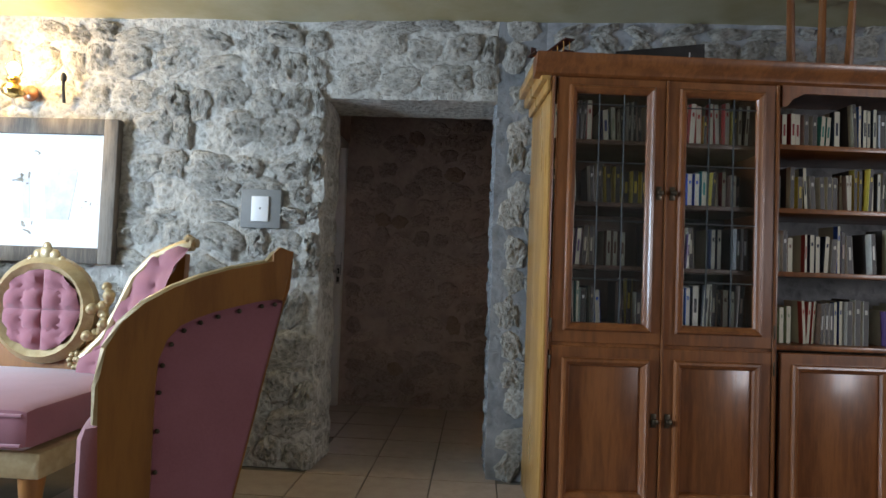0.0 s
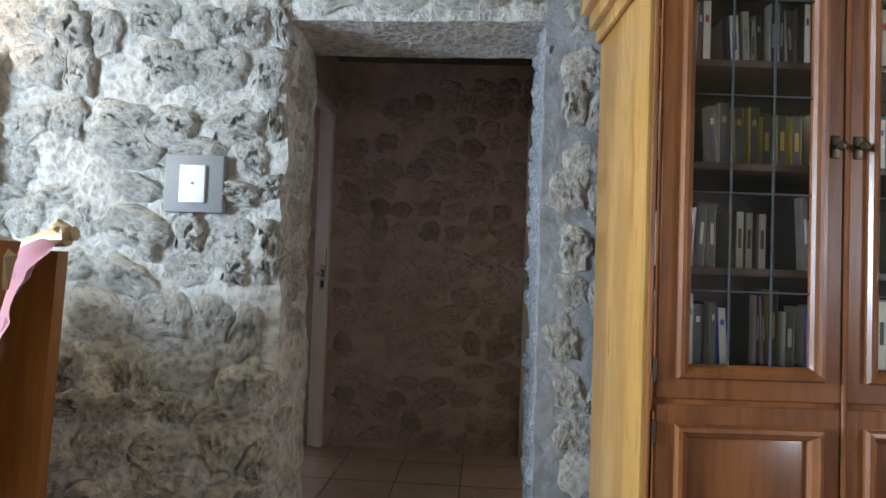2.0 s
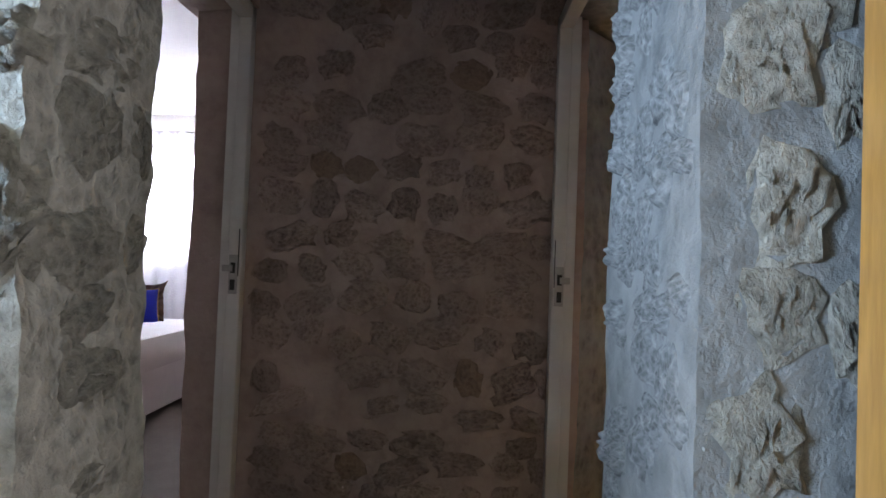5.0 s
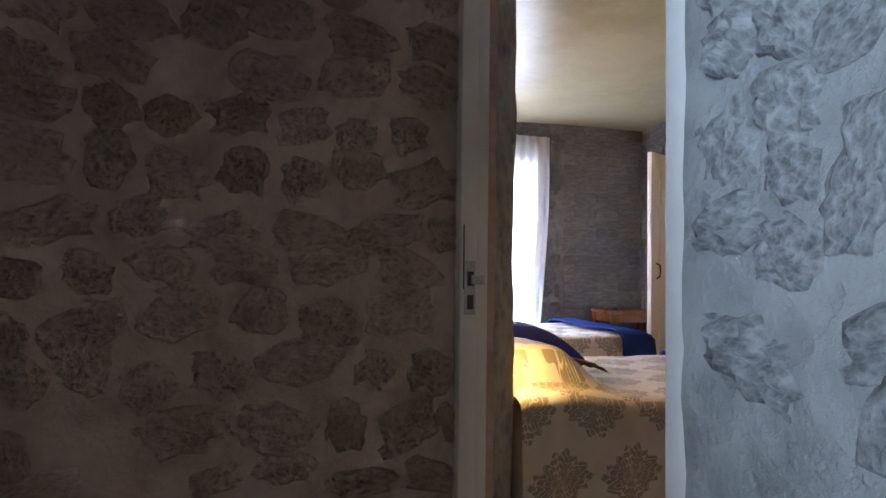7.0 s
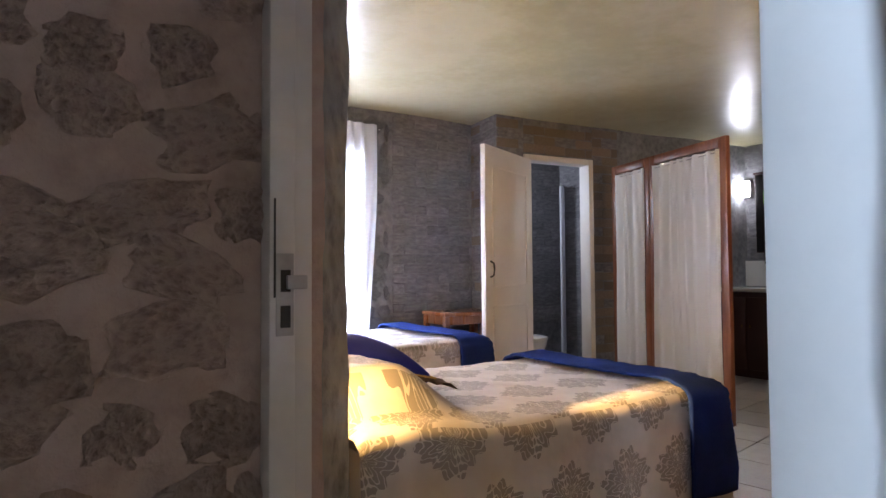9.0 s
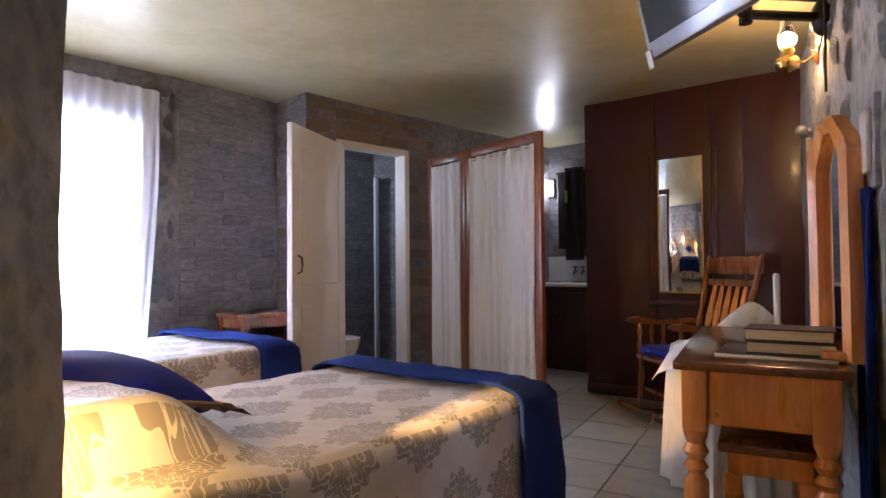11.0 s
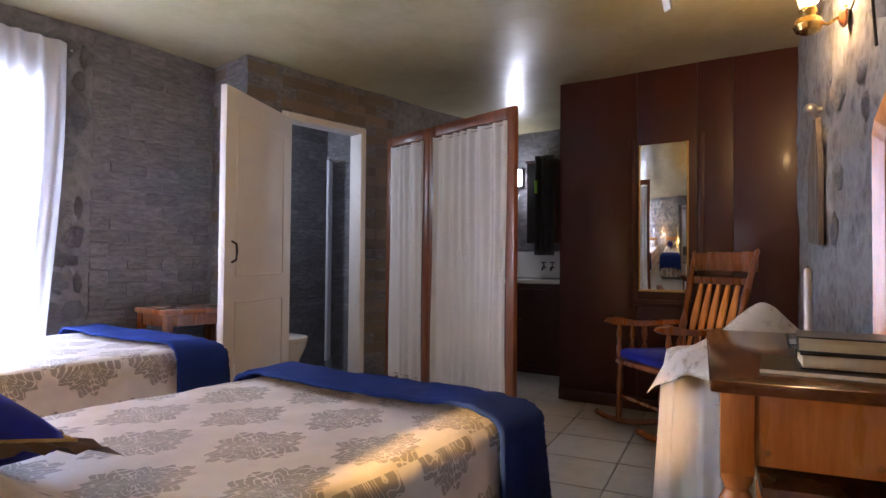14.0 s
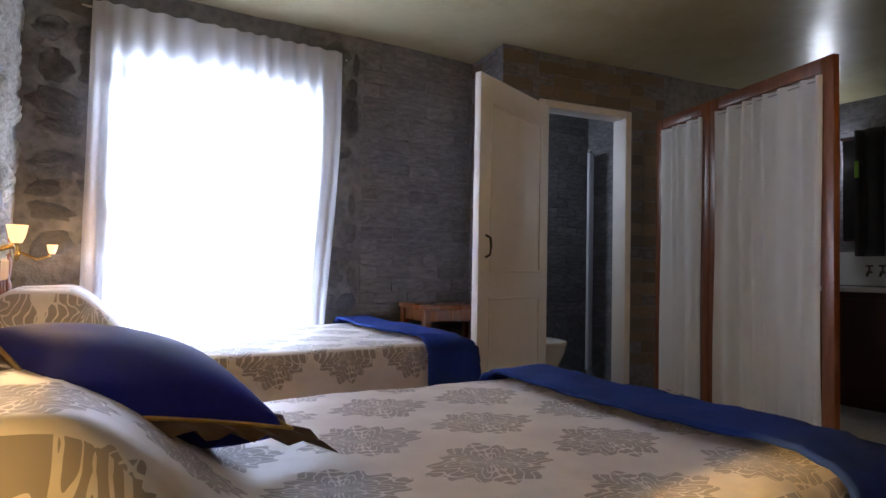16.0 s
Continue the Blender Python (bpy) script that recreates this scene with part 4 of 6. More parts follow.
def sconce(name, at, turn, lit, label):
    """Brass oil-lamp sconce, its wall plate at the origin and its bowl in front (towards -y)."""
    s = thing(name, label, "wall lamp", at, turn)
    bm = B(); lathe(bm, [(0.045, 0), (0.045, 0.008), (0.03, 0.018), (0.012, 0.024)], (0, 0, -0.04), (0, -1, 0), 16); part("wall_plate", bm, ROCKER, s)
    bm = B(); tube(bm, [(0, -0.02, -0.04), (0, -0.06, -0.065), (0, -0.10, -0.05), (0, -0.13, -0.03)], 0.006); part("arm", bm, BRASS, s)
    bm = B(); lathe(bm, [(0.012, -0.10), (0.045, -0.085), (0.055, -0.06), (0.045, -0.035), (0.02, -0.022), (0.03, -0.012), (0.034, 0.0), (0.028, 0.012)], (0, -0.13, 0), seg=18); part("bowl", bm, BRASS, s)
    bm = B(); lathe(bm, [(0.028, 0.012), (0.042, 0.05), (0.040, 0.075), (0.028, 0.11), (0.024, 0.15)], (0, -0.13, 0), seg=18)
    g = part("chimney", bm, GLASS, s, "clear glass chimney"); g.visible_shadow = False
    bm = B(); ball(bm, (0, -0.13, 0.055), 0.02, sz=1.6); bu = part("bulb", bm, lit, s, "lit bulb"); bu.visible_shadow = False
    return s


sconce("wall_lamp", (-2.33, 2.83, 2.02), 0, BULB, "brass oil-style wall lamp with lit bulb over the picture")
bm = B(); tube(bm, [(-2.13, 2.82, 1.93), (-2.125, 2.80, 2.0), (-2.12, 2.79, 2.05)], 0.008); ball(bm, (-2.12, 2.79, 2.06), 0.016, sz=1.8)
single("wall_hook", bm, BLACK, "black iron hook on the stone wall", "hook")


# settee against the stone wall
def tufted(bm, f, nu, nv, rows, depth):
    """A padded sheet with buttons: f gives the flat point and its normal."""
    vs = []
    for i in range(nu + 1):
        col = []
        for j in range(nv + 1):
            p, n, u, v = f(i / nu, j / nv)
            q = abs(math.sin(u * rows)) * abs(math.sin(v * rows))
            col.append(bm.verts.new(p + n * depth * (0.35 + 0.65 * q ** 0.5)))
        vs.append(col)
    for i in range(nu):
        for j in range(nv):
            bm.faces.new((vs[i][j], vs[i + 1][j], vs[i + 1][j + 1], vs[i][j + 1]))
    return bm


set_ = thing("settee", "carved gilt settee with tufted dusty pink velvet", "settee", (-1.95, 2.08, -0.0))
bm = B(); bx(bm, -0.95, 0.62, -0.36, 0.40, 0.30, 0.40, 0.02); part("seat_rail", bm, GILT_PALE, set_, "pale gilt seat rail")
bm = B(); bx(bm, -0.93, 0.60, -0.40, 0.36, 0.40, 0.565, 0.055); sc0 = part("seat_cushion", bm, VELVET, set_)
for zz in (0.432, 0.535):
    bm = B(); tube(bm, [(-0.90, -0.398, zz), (-0.4, -0.406, zz + 0.003), (0.2, -0.406, zz - 0.002), (0.575, -0.398, zz)], 0.006, 8); part("piping", bm, VELVET, sc0)
for x, y in ((-0.85, -0.3), (0.55, -0.3), (-0.85, 0.34), (0.55, 0.34)):
    bm = B(); lathe(bm, [(0.018, 0), (0.022, 0.05), (0.035, 0.2), (0.045, 0.3)], (x, y, 0), seg=12); part("leg", bm, GILT, set_)
bm = B()
ring = [(0.09 + 0.0, 0.0)]
n = 28
for (ra, rb), (ya, yb) in ((((0.255, 0.185)), (0.30, 0.36)),):
    vo = [[bm.verts.new((0.085 + r * math.cos(2 * math.pi * i / n), y, 0.835 + r * math.sin(2 * math.pi * i / n))) for i in range(n)] for r, y in ((ra, ya + 0.02), ((ra + rb) / 2, ya - 0.012), (rb, ya + 0.015), (rb, yb), (ra, yb))]
    for a, b in zip(vo, vo[1:] + vo[:1]):
        for i in range(n):
            bm.faces.new((a[i], a[(i + 1) % n], b[(i + 1) % n], b[i]))
bmesh.ops.recalc_face_normals(bm, faces=bm.faces[:])
part("medallion_frame", bm, GILT_PALE, set_, "pale gilt oval frame")
bm = B()
def med(u, v):
    r, a = 0.19 * u, 2 * math.pi * v
    x, z = r * math.cos(a), r * math.sin(a)
    return Vector((0.085 + x, 0.33, 0.835 + z)), Vector((0, -1, 0)), x * 1.0, z * 1.0
tufted(bm, med, 14, 36, 33, 0.045)
part("medallion_cushion", bm, VELVET, set_, "buttoned pink velvet medallion")
bm = B()
for k, (dx, dz, r) in enumerate(((0, 0.0, 0.035), (-0.04, -0.01, 0.028), (0.04, -0.01, 0.028), (-0.075, -0.035, 0.022), (0.075, -0.035, 0.022), (0, 0.03, 0.022))):
    ball(bm, (0.085 + dx, 0.325, 1.10 + dz), r, 1, 0.5, 1.1, 10)
part("crest_carving", bm, GILT_PALE, set_, "carved leafy crest")
# swept wing of the back, to the right of the medallion
top = [(0.30, 0.62), (0.40, 0.72), (0.47, 0.86), (0.53, 1.0), (0.62, 1.10), (0.74, 1.155), (0.80, 1.16)]
low = [(0.34, 0.50), (0.50, 0.52), (0.60, 0.56), (0.66, 0.66), (0.70, 0.80), (0.74, 0.95), (0.77, 1.06)]
bm = B()
def wing(u, v):
    k = u * (len(top) - 1)
    i = min(int(k), len(top) - 2)
    t = k - i
    a = Vector(top[i]).lerp(Vector(top[i + 1]), t); b = Vector(low[i]).lerp(Vector(low[i + 1]), t)
    c = a.lerp(b, v)
    return Vector((c.x, 0.33 - 0.10 * v, c.y)), Vector((0, -1, 0)), c.x, c.y
tufted(bm, wing, 30, 14, 24, 0.05)
part("back_cushion", bm, VELVET, set_, "tufted pink velvet wing")
bm = B(); tube(bm, [(x, 0.315, z) for x, z in top], 0.026, 10); tube(bm, [(x + 0.012, 0.33, z + 0.012) for x, z in top], 0.022, 8)
tube(bm, [(0.79, 0.31, 1.165), (0.80, 0.305, 1.19), (0.785, 0.30, 1.198), (0.77, 0.30, 1.185)], 0.015, 8)
part("back_rail", bm, GILT_PALE, set_, "carved gilt top rail")
bm = B()
for k in range(26):
    a = k * 0.55
    x, z = 0.345 + 0.035 * math.cos(a) + 0.0015 * k, 0.66 + 0.011 * k + 0.02 * math.sin(a)
    ball(bm, (x, 0.315 + 0.012 * math.sin(k), z), 0.016 + 0.006 * (k % 3), seg=8)
for k in range(12):
    a = k / 12 * 2 * math.pi * 1.4
    ball(bm, (0.27 + (0.045 - 0.003 * k) * math.cos(a), 0.31, 0.60 + (0.045 - 0.003 * k) * math.sin(a)), 0.014, seg=8)
part("carving", bm, GILT_PALE, set_, "scrolled leaf carving")
bm = B(); bx(bm, 0.56, 0.66, 0.0, 0.30, 0.40, 0.60, 0.045); part("arm", bm, VELVET, set_)
bm = B()
slab(bm, [(-1.0, 0.38), (0.72, 0.38), (0.75, 1.12), (0.72, 1.12), (0.60, 1.07), (0.52, 0.98), (0.46, 0.85), (0.38, 0.74), (0.30, 0.80), (0.24, 1.0), (0.085, 1.08), (-0.08, 1.0), (-0.14, 0.80), (-0.22, 0.74), (-0.30, 0.85), (-0.36, 0.98), (-0.46, 1.07), (-0.62, 1.12), (-0.95, 1.14)], 0.345, 0.39)
part("back_board", bm, GILT, set_)

# chaise seen from behind: swept back with gilt band and brass nails
ch = thing("chaise", "gilt framed chaise with pink velvet back, seen from behind", "chaise", (-0.64, 0.965, 0), 24.6)
outer = [(0.013, 0.22), (0.008, 0.557), (0.0, 0.733), (-0.003, 0.816), (0.01, 0.898), (0.038, 0.951), (0.079, 0.992), (0.138, 1.029), (0.196, 1.054), (0.259, 1.074), (0.321, 1.088), (0.351, 1.096), (0.351, 1.116), (0.366, 1.13), (0.396, 1.12), (0.392, 1.033), (0.376, 0.977), (0.351, 0.856), (0.317, 0.692), (0.28, 0.514), (0.242, 0.22)]
inner = [(0.113, 0.22), (0.109, 0.538), (0.109, 0.719), (0.109, 0.805), (0.113, 0.865), (0.129, 0.912), (0.154, 0.943), (0.188, 0.961), (0.225, 0.975), (0.271, 0.988), (0.321, 1.0), (0.351, 1.005), (0.359, 1.006), (0.367, 1.005), (0.375, 1.003), (0.377, 0.996), (0.373, 0.972), (0.347, 0.854), (0.314, 0.692), (0.276, 0.514), (0.239, 0.22)]
bm = B()
n = len(outer)
lay = [[bm.verts.new((x, y if i < 15 else max(-0.006, min(y, 0.002)), z)) for i, (x, z) in enumerate(o)] for o, y in ((outer, -0.015), (inner, -0.022), (inner, 0.0), (outer, 0.055))]
for a, b in ((0, 1), (1, 2), (3, 0)):
    for i in range(n - 1):
        bm.faces.new((lay[a][i], lay[a][i + 1], lay[b][i + 1], lay[b][i]))
bmesh.ops.recalc_face_normals(bm, faces=bm.faces[:])
part("back_frame", bm, GILT, ch, "smooth gilded swept frame")
bm = B()
slab(bm, inner, -0.004, 0.004)
part("back_panel", bm, VELVET, ch, "dusty pink velvet back")
bm = B()
for (xa, za), (xb, zb) in zip(inner[:13], inner[1:13]):
    k = max(1, round(math.dist((xa, za), (xb, zb)) / 0.10))
    for j in range(k):
        t = j / k
        bm = B(); ball(bm, (xa + (xb - xa) * t + 0.008, -0.008, za + (zb - za) * t - 0.012), 0.0055, sy=0.6, seg=8); part("nail", bm, BRONZE, ch, "brass upholstery nail")
bm = B(); tube(bm, [(x, 0.035, z - 0.012) for x, z in outer[2:12]], 0.020, 10); tube(bm, [(0.338, 0.03, 1.085), (0.355, 0.032, 1.110), (0.375, 0.03, 1.120), (0.390, 0.028, 1.106), (0.385, 0.028, 1.088)], 0.012, 8)
part("crest_rail", bm, GILT_PALE, ch, "rounded gilt crest rail")
bm = B(); bx(bm, -0.62, 0.05, 0.06, 0.42, 0.27, 0.415, 0.05); part("seat_cushion", bm, VELVET, ch)
bm = B(); bx(bm, -0.055, 0.06, 0.05, 0.30, 0.38, 0.72, 0.045); part("arm", bm, VELVET, ch)
bm = B(); bx(bm, -0.64, 0.07, 0.06, 0.44, 0.21, 0.275, 0.015); part("seat_rail", bm, GILT, ch)
for x, y in ((-0.58, 0.12), (-0.58, 0.39), (0.03, 0.39), (0.03, 0.12), (0.25, 0.03)):
    bm = B(); lathe(bm, [(0.016, 0), (0.02, 0.05), (0.036, 0.20), (0.04, 0.25)], (x, y, 0), seg=12); part("leg", bm, GILT, ch)


# ---- bedroom things ----
def smoothstep(t):
    t = max(0.0, min(1.0, t))
    return t * t * (3 - 2 * t)


def bed(x0, x1, y0, y1, z, mound, label, throw_x, ym):
    """Bed with its head at x0; the spread hangs almost to the floor, a throw lies over the foot."""
    b = thing("bed", label, "bed", (x0, y0, 0), group="beds in the bedroom")
    Lx, Ly = x1 - x0, y1 - y0
    bm = B(); bx(bm, 0.06, Lx - 0.04, 0.04, Ly - 0.04, 0.18, z - 0.03, 0.06); part("mattress", bm, WHITE_PAPER, b)
    for px, py in ((Lx - 0.06, 0.06), (Lx - 0.06, Ly - 0.06), (0.06, 0.06), (0.06, Ly - 0.06)):
        bm = B(); bx(bm, px - 0.035, px + 0.035, py - 0.035, py + 0.035, 0, 0.2, 0.008); part("leg", bm, ROCKER, b)

    def hgt(x, y):
        m = mound * smoothstep((0.52 - x) / 0.30) * smoothstep((x + 0.06) / 0.10) * (0.25 + 0.75 * smoothstep((y - 0.09) / 0.16)) * (0.25 + 0.75 * smoothstep((Ly - 0.05 - y) / 0.16))
        return z + m + 0.006 * noise.noise(Vector((x * 4, y * 4, z))) + 0.004 * noise.noise(Vector((x * 13, y * 13, z)))

    def drape(x, y, out, drop):
        """A point of the cloth: s beyond the edge turns down the side."""
        r = 0.055
        def turn(c, lo, hi):
            if c < lo:
                return lo, c - lo
            if c > hi:
                return hi, c - hi
            return c, 0.0
        cx, ox = turn(x, -1.0, Lx - r)
        cy, oy = turn(y, r, Ly - r)
        zz = hgt(max(0.0, cx), cy) + drop
        s = max(abs(ox), abs(oy))
        if s <= 0:
            return Vector((cx, cy, zz + out))
        if s < r * 1.57:
            a = s / r
            side, down = r * math.sin(a), r * (1 - math.cos(a))
        else:
            side, down = r, r + (s - r * 1.57)
        fold = (0.010 * math.sin((cx if abs(oy) >= abs(ox) else cy) * 21) + 0.012 * noise.noise(Vector((cx * 5, cy * 5, 3)))) * min(1, down * 3)
        side += out + fold + 0.05 * max(0, down - 0.1)
        dx = side * (1 if ox > 0 else 0) * (abs(ox) / s) if s else 0
        dy = side * (1 if oy > 0 else -1 if oy < 0 else 0) * (abs(oy) / s) if s else 0
        return Vector((cx + dx, cy + dy, max(0.05, zz - down)))

    reach = z - 0.10
    bm = B()
    grid(bm, lambda u, v: drape(0.0 + (Lx + reach) * u, -reach + (Ly + 2 * reach) * v, 0.0, 0.0), 90, 110)
    part("bedspread", bm, DAMASK, b, "pale damask bedspread with taupe medallions")
    bm = B()
    xa = throw_x - x0
    grid(bm, lambda u, v: drape(xa + 0.02 * math.sin(v * 9) + (Lx - xa + 0.30) * u, -0.40 + (Ly + 0.80) * v, 0.014, 0.012), 40, 90)
    t = part("throw", bm, BLUE, b, "royal blue fleece throw over the foot")
    sol = t.modifiers.new("thick", "SOLIDIFY"); sol.thickness = 0.012; sol.offset = 1
    # headboard
    hb = B()
    bx(hb, -0.045, -0.012, ym[0], ym[1], 0.86, 0.95, 0.012)
    hbp = part("headboard", hb, PINE_PALE, b, "pale pine headboard rail")
    for yy in ym:
        bm = B(); lathe(bm, [(0.022, 0), (0.022, 0.80), (0.03, 0.83), (0.02, 0.86), (0.028, 0.93), (0.016, 1.0), (0.022, 1.05), (0.004, 1.08)], (-0.028, yy, 0), seg=12)
        part("post", bm, ROCKER, b, "turned wooden bedpost")
    for k in range(7):
        yy = ym[0] + (ym[1] - ym[0]) * (k + 0.5) / 7
        bm = B(); lathe(bm, [(0.009, 0.45), (0.014, 0.6), (0.008, 0.7), (0.014, 0.78), (0.009, 0.87)], (-0.028, yy, 0), seg=8)
        part("spindle", bm, ROCKER, b)
    return b


bed(0.63, 2.24, 4.64, 5.70, 0.60, 0.18, "bed with pale damask spread and blue throw by the door", 1.98, (0.18, 0.98))
bed(0.63, 2.39, 6.33, 7.40, 0.62, 0.22, "bed with pale damask spread and blue throw by the window", 2.13, (0.12, 0.98))


def cushion(name, at, rot, size, label):
    c = new(name)
    c.matrix_world = Matrix.Translation(at) @ pose(0, 0, 0, *rot)
    tagged(c, label, "cushion")
    s = size / 2
    bm = B()
    def pil(sign):
        def f(u, v):
            a, b = 2 * u - 1, 2 * v - 1
            pin = 1 - 0.10 * (1 - abs(a)) * abs(b) - 0.10 * (1 - abs(b)) * abs(a)
            h = 0.085 * ((1 - a * a) * (1 - b * b)) ** 0.45
            return Vector((a * s * (1 - 0.09 * (1 - b * b) * abs(a)), b * s * (1 - 0.09 * (1 - a * a) * abs(b)), sign * h + 0.006 * noise.noise(Vector((a * 2, b * 2, sign)))))
        return f
    grid(bm, pil(1), 22, 22); grid(bm, pil(-1), 22, 22)
    bmesh.ops.remove_doubles(bm, verts=bm.verts[:], dist=0.001)
    bmesh.ops.recalc_face_normals(bm, faces=bm.faces[:])
    part("cover", bm, BLUE_SATIN, c, "royal blue cotton cover")
    bm = B()
    n = 88
    rim, out = [], []
    for k in range(n):
        t = k / n * 4
        e, q = int(t) % 4, 2 * (t - int(t)) - 1
        a, b = ((q, -1), (1, q), (-q, 1), (-1, -q))[e]
        k9 = 0.91 + 0.09 * q * q
        p = Vector((a * s * (k9 if abs(a) == 1 else 1), b * s * (k9 if abs(b) == 1 else 1), 0))
        d = Vector((p.x, p.y, 0)).normalized()
        ext = 0.045 + 0.05 * abs(q) ** 6
        rim.append(p)
        out.append(p + d * ext + Vector((0, 0, 0.010 * math.sin(k * 1.9))))
    ra, rb, rc = [[bm.verts.new(p + Vector((0, 0, o))) for p in l] for l, o in ((rim, 0.006), (out, 0.0), (rim, -0.006))]
    for x, y in ((ra, rb), (rb, rc)):
        for i in range(n):
            bm.faces.new((x[i], x[(i + 1) % n], y[(i + 1) % n], y[i]))
    part("ruffle", bm, RUFFLE, c, "brown and gold ruffled border")
    bm = B(); tube(bm, [p + Vector((0, 0, 0.008)) for p in rim] + [rim[0] + Vector((0, 0, 0.008))], 0.004, 6)
    part("cord", bm, GOLD_CORD, c, "gold piping")
    return c


cushion("cushion", (0.968, 5.295, 0.732), (12, 13, 20), 0.40, "royal blue cushion with brown and gold ruffle on the bed")

# net curtain on its rail
cur = thing("curtain", "gathered white net curtain over the bright window", "curtain", (1.545, 7.50, 0))
def net(u, v):
    w = 0.655 + 0.015 * (1 - v)
    pull = 0.10 * smoothstep((0.85 - v) / 0.85) * smoothstep((u - 0.55) / 0.45)
    x = -w + 2 * w * u - pull
    y = 0.018 * math.sin(u * 88 + 2.6 * math.sin(u * 9)) * (1 - 0.25 * v) + 0.01 * noise.noise(Vector((u * 30, v * 3, 0)))
    return Vector((x, y, 0.10 + 2.14 * v))
bm = B(); grid(bm, net, 190, 20); part("cloth", bm, NET, cur)
bm = B(); rod(bm, (-0.70, 0.045, 2.215), (0.70, 0.045, 2.215), 0.006); part("rail", bm, WHITE, cur)
cur2 = thing("curtain", "bright white net curtain in the opposite bedroom", "curtain", (-2.6, 7.38, 0))
bm = B(); grid(bm, lambda u, v: Vector((-0.95 + 1.9 * u, 0.025 * math.sin(u * 80), 0.01 + 2.2 * v)), 160, 8); part("cloth", bm, NET, cur2)
bm = B(); rod(bm, (-1.0, 0, 2.2), (1.0, 0, 2.2), 0.01); part("rail", bm, WHITE, cur2)

# bed in the opposite room
lb = thing("bed", "bed with white cover in the opposite bedroom", "bed", (-2.75, 5.9, 0))
bm = B(); bx(bm, -0.75, 0.75, -0.9, 0.9, 0.02, 0.50, 0.08); part("valance", bm, WHITE_PAPER, lb)
bm = B(); bx(bm, -0.80, 0.80, -0.95, 0.95, 0.32, 0.58, 0.09); part("cover", bm, WHITE_PAPER, lb, "white quilted cover")
cushion("cushion", (-2.42, 6.5, 0.68), (70, 0, 35), 0.30, "royal blue cushion on the white bed")

# bedside lamps on the west wall
for at in ((0.615, 5.85, 0.99), (0.635, 7.34, 0.98)):
    s = thing("bedside_lamp", "small wall lamp with glowing frosted shade beside the headboard", "wall lamp", at, group="bedside lamps")
    bm = B(); lathe(bm, [(0.04, 0), (0.04, 0.008), (0.012, 0.02)], (0, 0, 0), (1, 0, 0)); part("wall_plate", bm, BRASS, s)
    bm = B(); tube(bm, [(0.015, 0, 0), (0.08, 0, -0.03), (0.13, 0, -0.01)], 0.006); part("arm", bm, BRASS, s)
    bm = B(); lathe(bm, [(0.010, -0.004), (0.016, 0.008), (0.019, 0.022), (0.022, 0.038), (0.0205, 0.038), (0.017, 0.022), (0.009, 0.0)], (0.135, 0, 0), seg=16)
    sh = part("shade", bm, SHADE, s, "glowing frosted glass shade"); sh.visible_shadow = False

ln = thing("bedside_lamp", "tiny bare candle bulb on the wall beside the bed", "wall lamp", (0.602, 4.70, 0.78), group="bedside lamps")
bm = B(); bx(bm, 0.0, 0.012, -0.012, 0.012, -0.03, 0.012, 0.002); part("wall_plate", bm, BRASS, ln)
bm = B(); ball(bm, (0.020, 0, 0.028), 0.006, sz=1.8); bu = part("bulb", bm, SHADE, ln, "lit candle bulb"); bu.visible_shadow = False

# small slatted table in the corner
st = thing("side_table", "red brown slatted wooden side table behind the bed foot", "side table", (2.86, 7.28, 0), -4)
bm = B(); bx(bm, -0.27, 0.24, -0.19, 0.19, 0.70, 0.73, 0.006); part("tabletop", bm, ROCKER, st)
bm = B(); bx(bm, -0.25, 0.22, -0.17, 0.17, 0.63, 0.70, 0.004); part("apron", bm, ROCKER, st)
for x in (-0.24, 0.21):
    for y in (-0.16, 0.16):
        bm = B(); bx(bm, x - 0.022, x + 0.022, y - 0.022, y + 0.022, 0, 0.70, 0.004); part("leg", bm, ROCKER, st)
for k in range(3):
    bm = B(); bx(bm, 0.19, 0.205, -0.10 + 0.08 * k, -0.06 + 0.08 * k, 0.18, 0.64, 0.003); part("slat", bm, ROCKER, st)

# folding screen
A, C, E = Vector((3.838, 5.51, 0)), Vector((4.062, 6.30, 0)), Vector((4.215, 6.81, 0))
scr = thing("folding_screen", "folding screen of red brown wood with gathered cream cloth", "folding screen", A)
for p, q in ((A, C), (C, E)):
    d = (q - p).length
    ang = math.degrees(math.atan2((q - p).y, (q - p).x))
    m = pose(0, 0, 0, 0, 0, ang)
    off = Matrix.Translation(p - A) @ m
    w = 0.07
    for xa, xb, za, zb in ((0.002, w, 0.0, 1.975), (d - w, d - 0.002, 0.0, 1.975), (w, d - w, 1.905, 1.975), (w, d - w, 0.10, 0.17)):
        bm = B(); bx(bm, xa, xb, -0.018, 0.018, za, zb, 0.004, off); part("frame_rail", bm, SCREEN_WOOD, scr)
    bm = B()
    grid(bm, lambda u, v: off @ Vector((w - 0.008 + (d - 2 * w + 0.016) * u + 0.008 * math.sin(v * 5 + u * 7), 0.024 + 0.018 * math.sin(u * 2 * math.pi * d * 9 + 1.4 * math.sin(u * 11)) * (0.55 + 0.45 * abs(2 * v - 1)), 0.16 + 1.73 * v)), 120, 14)
    part("cloth_panel", bm, VOILE, scr, "gathered cream cloth")
    for z in (0.19, 1.87):
        bm = B(); rod(bm, off @ Vector((w - 0.01, 0.024, z)), off @ Vector((d - w + 0.01, 0.024, z)), 0.004, seg=6); part("curtain_wire", bm, STEEL, scr)

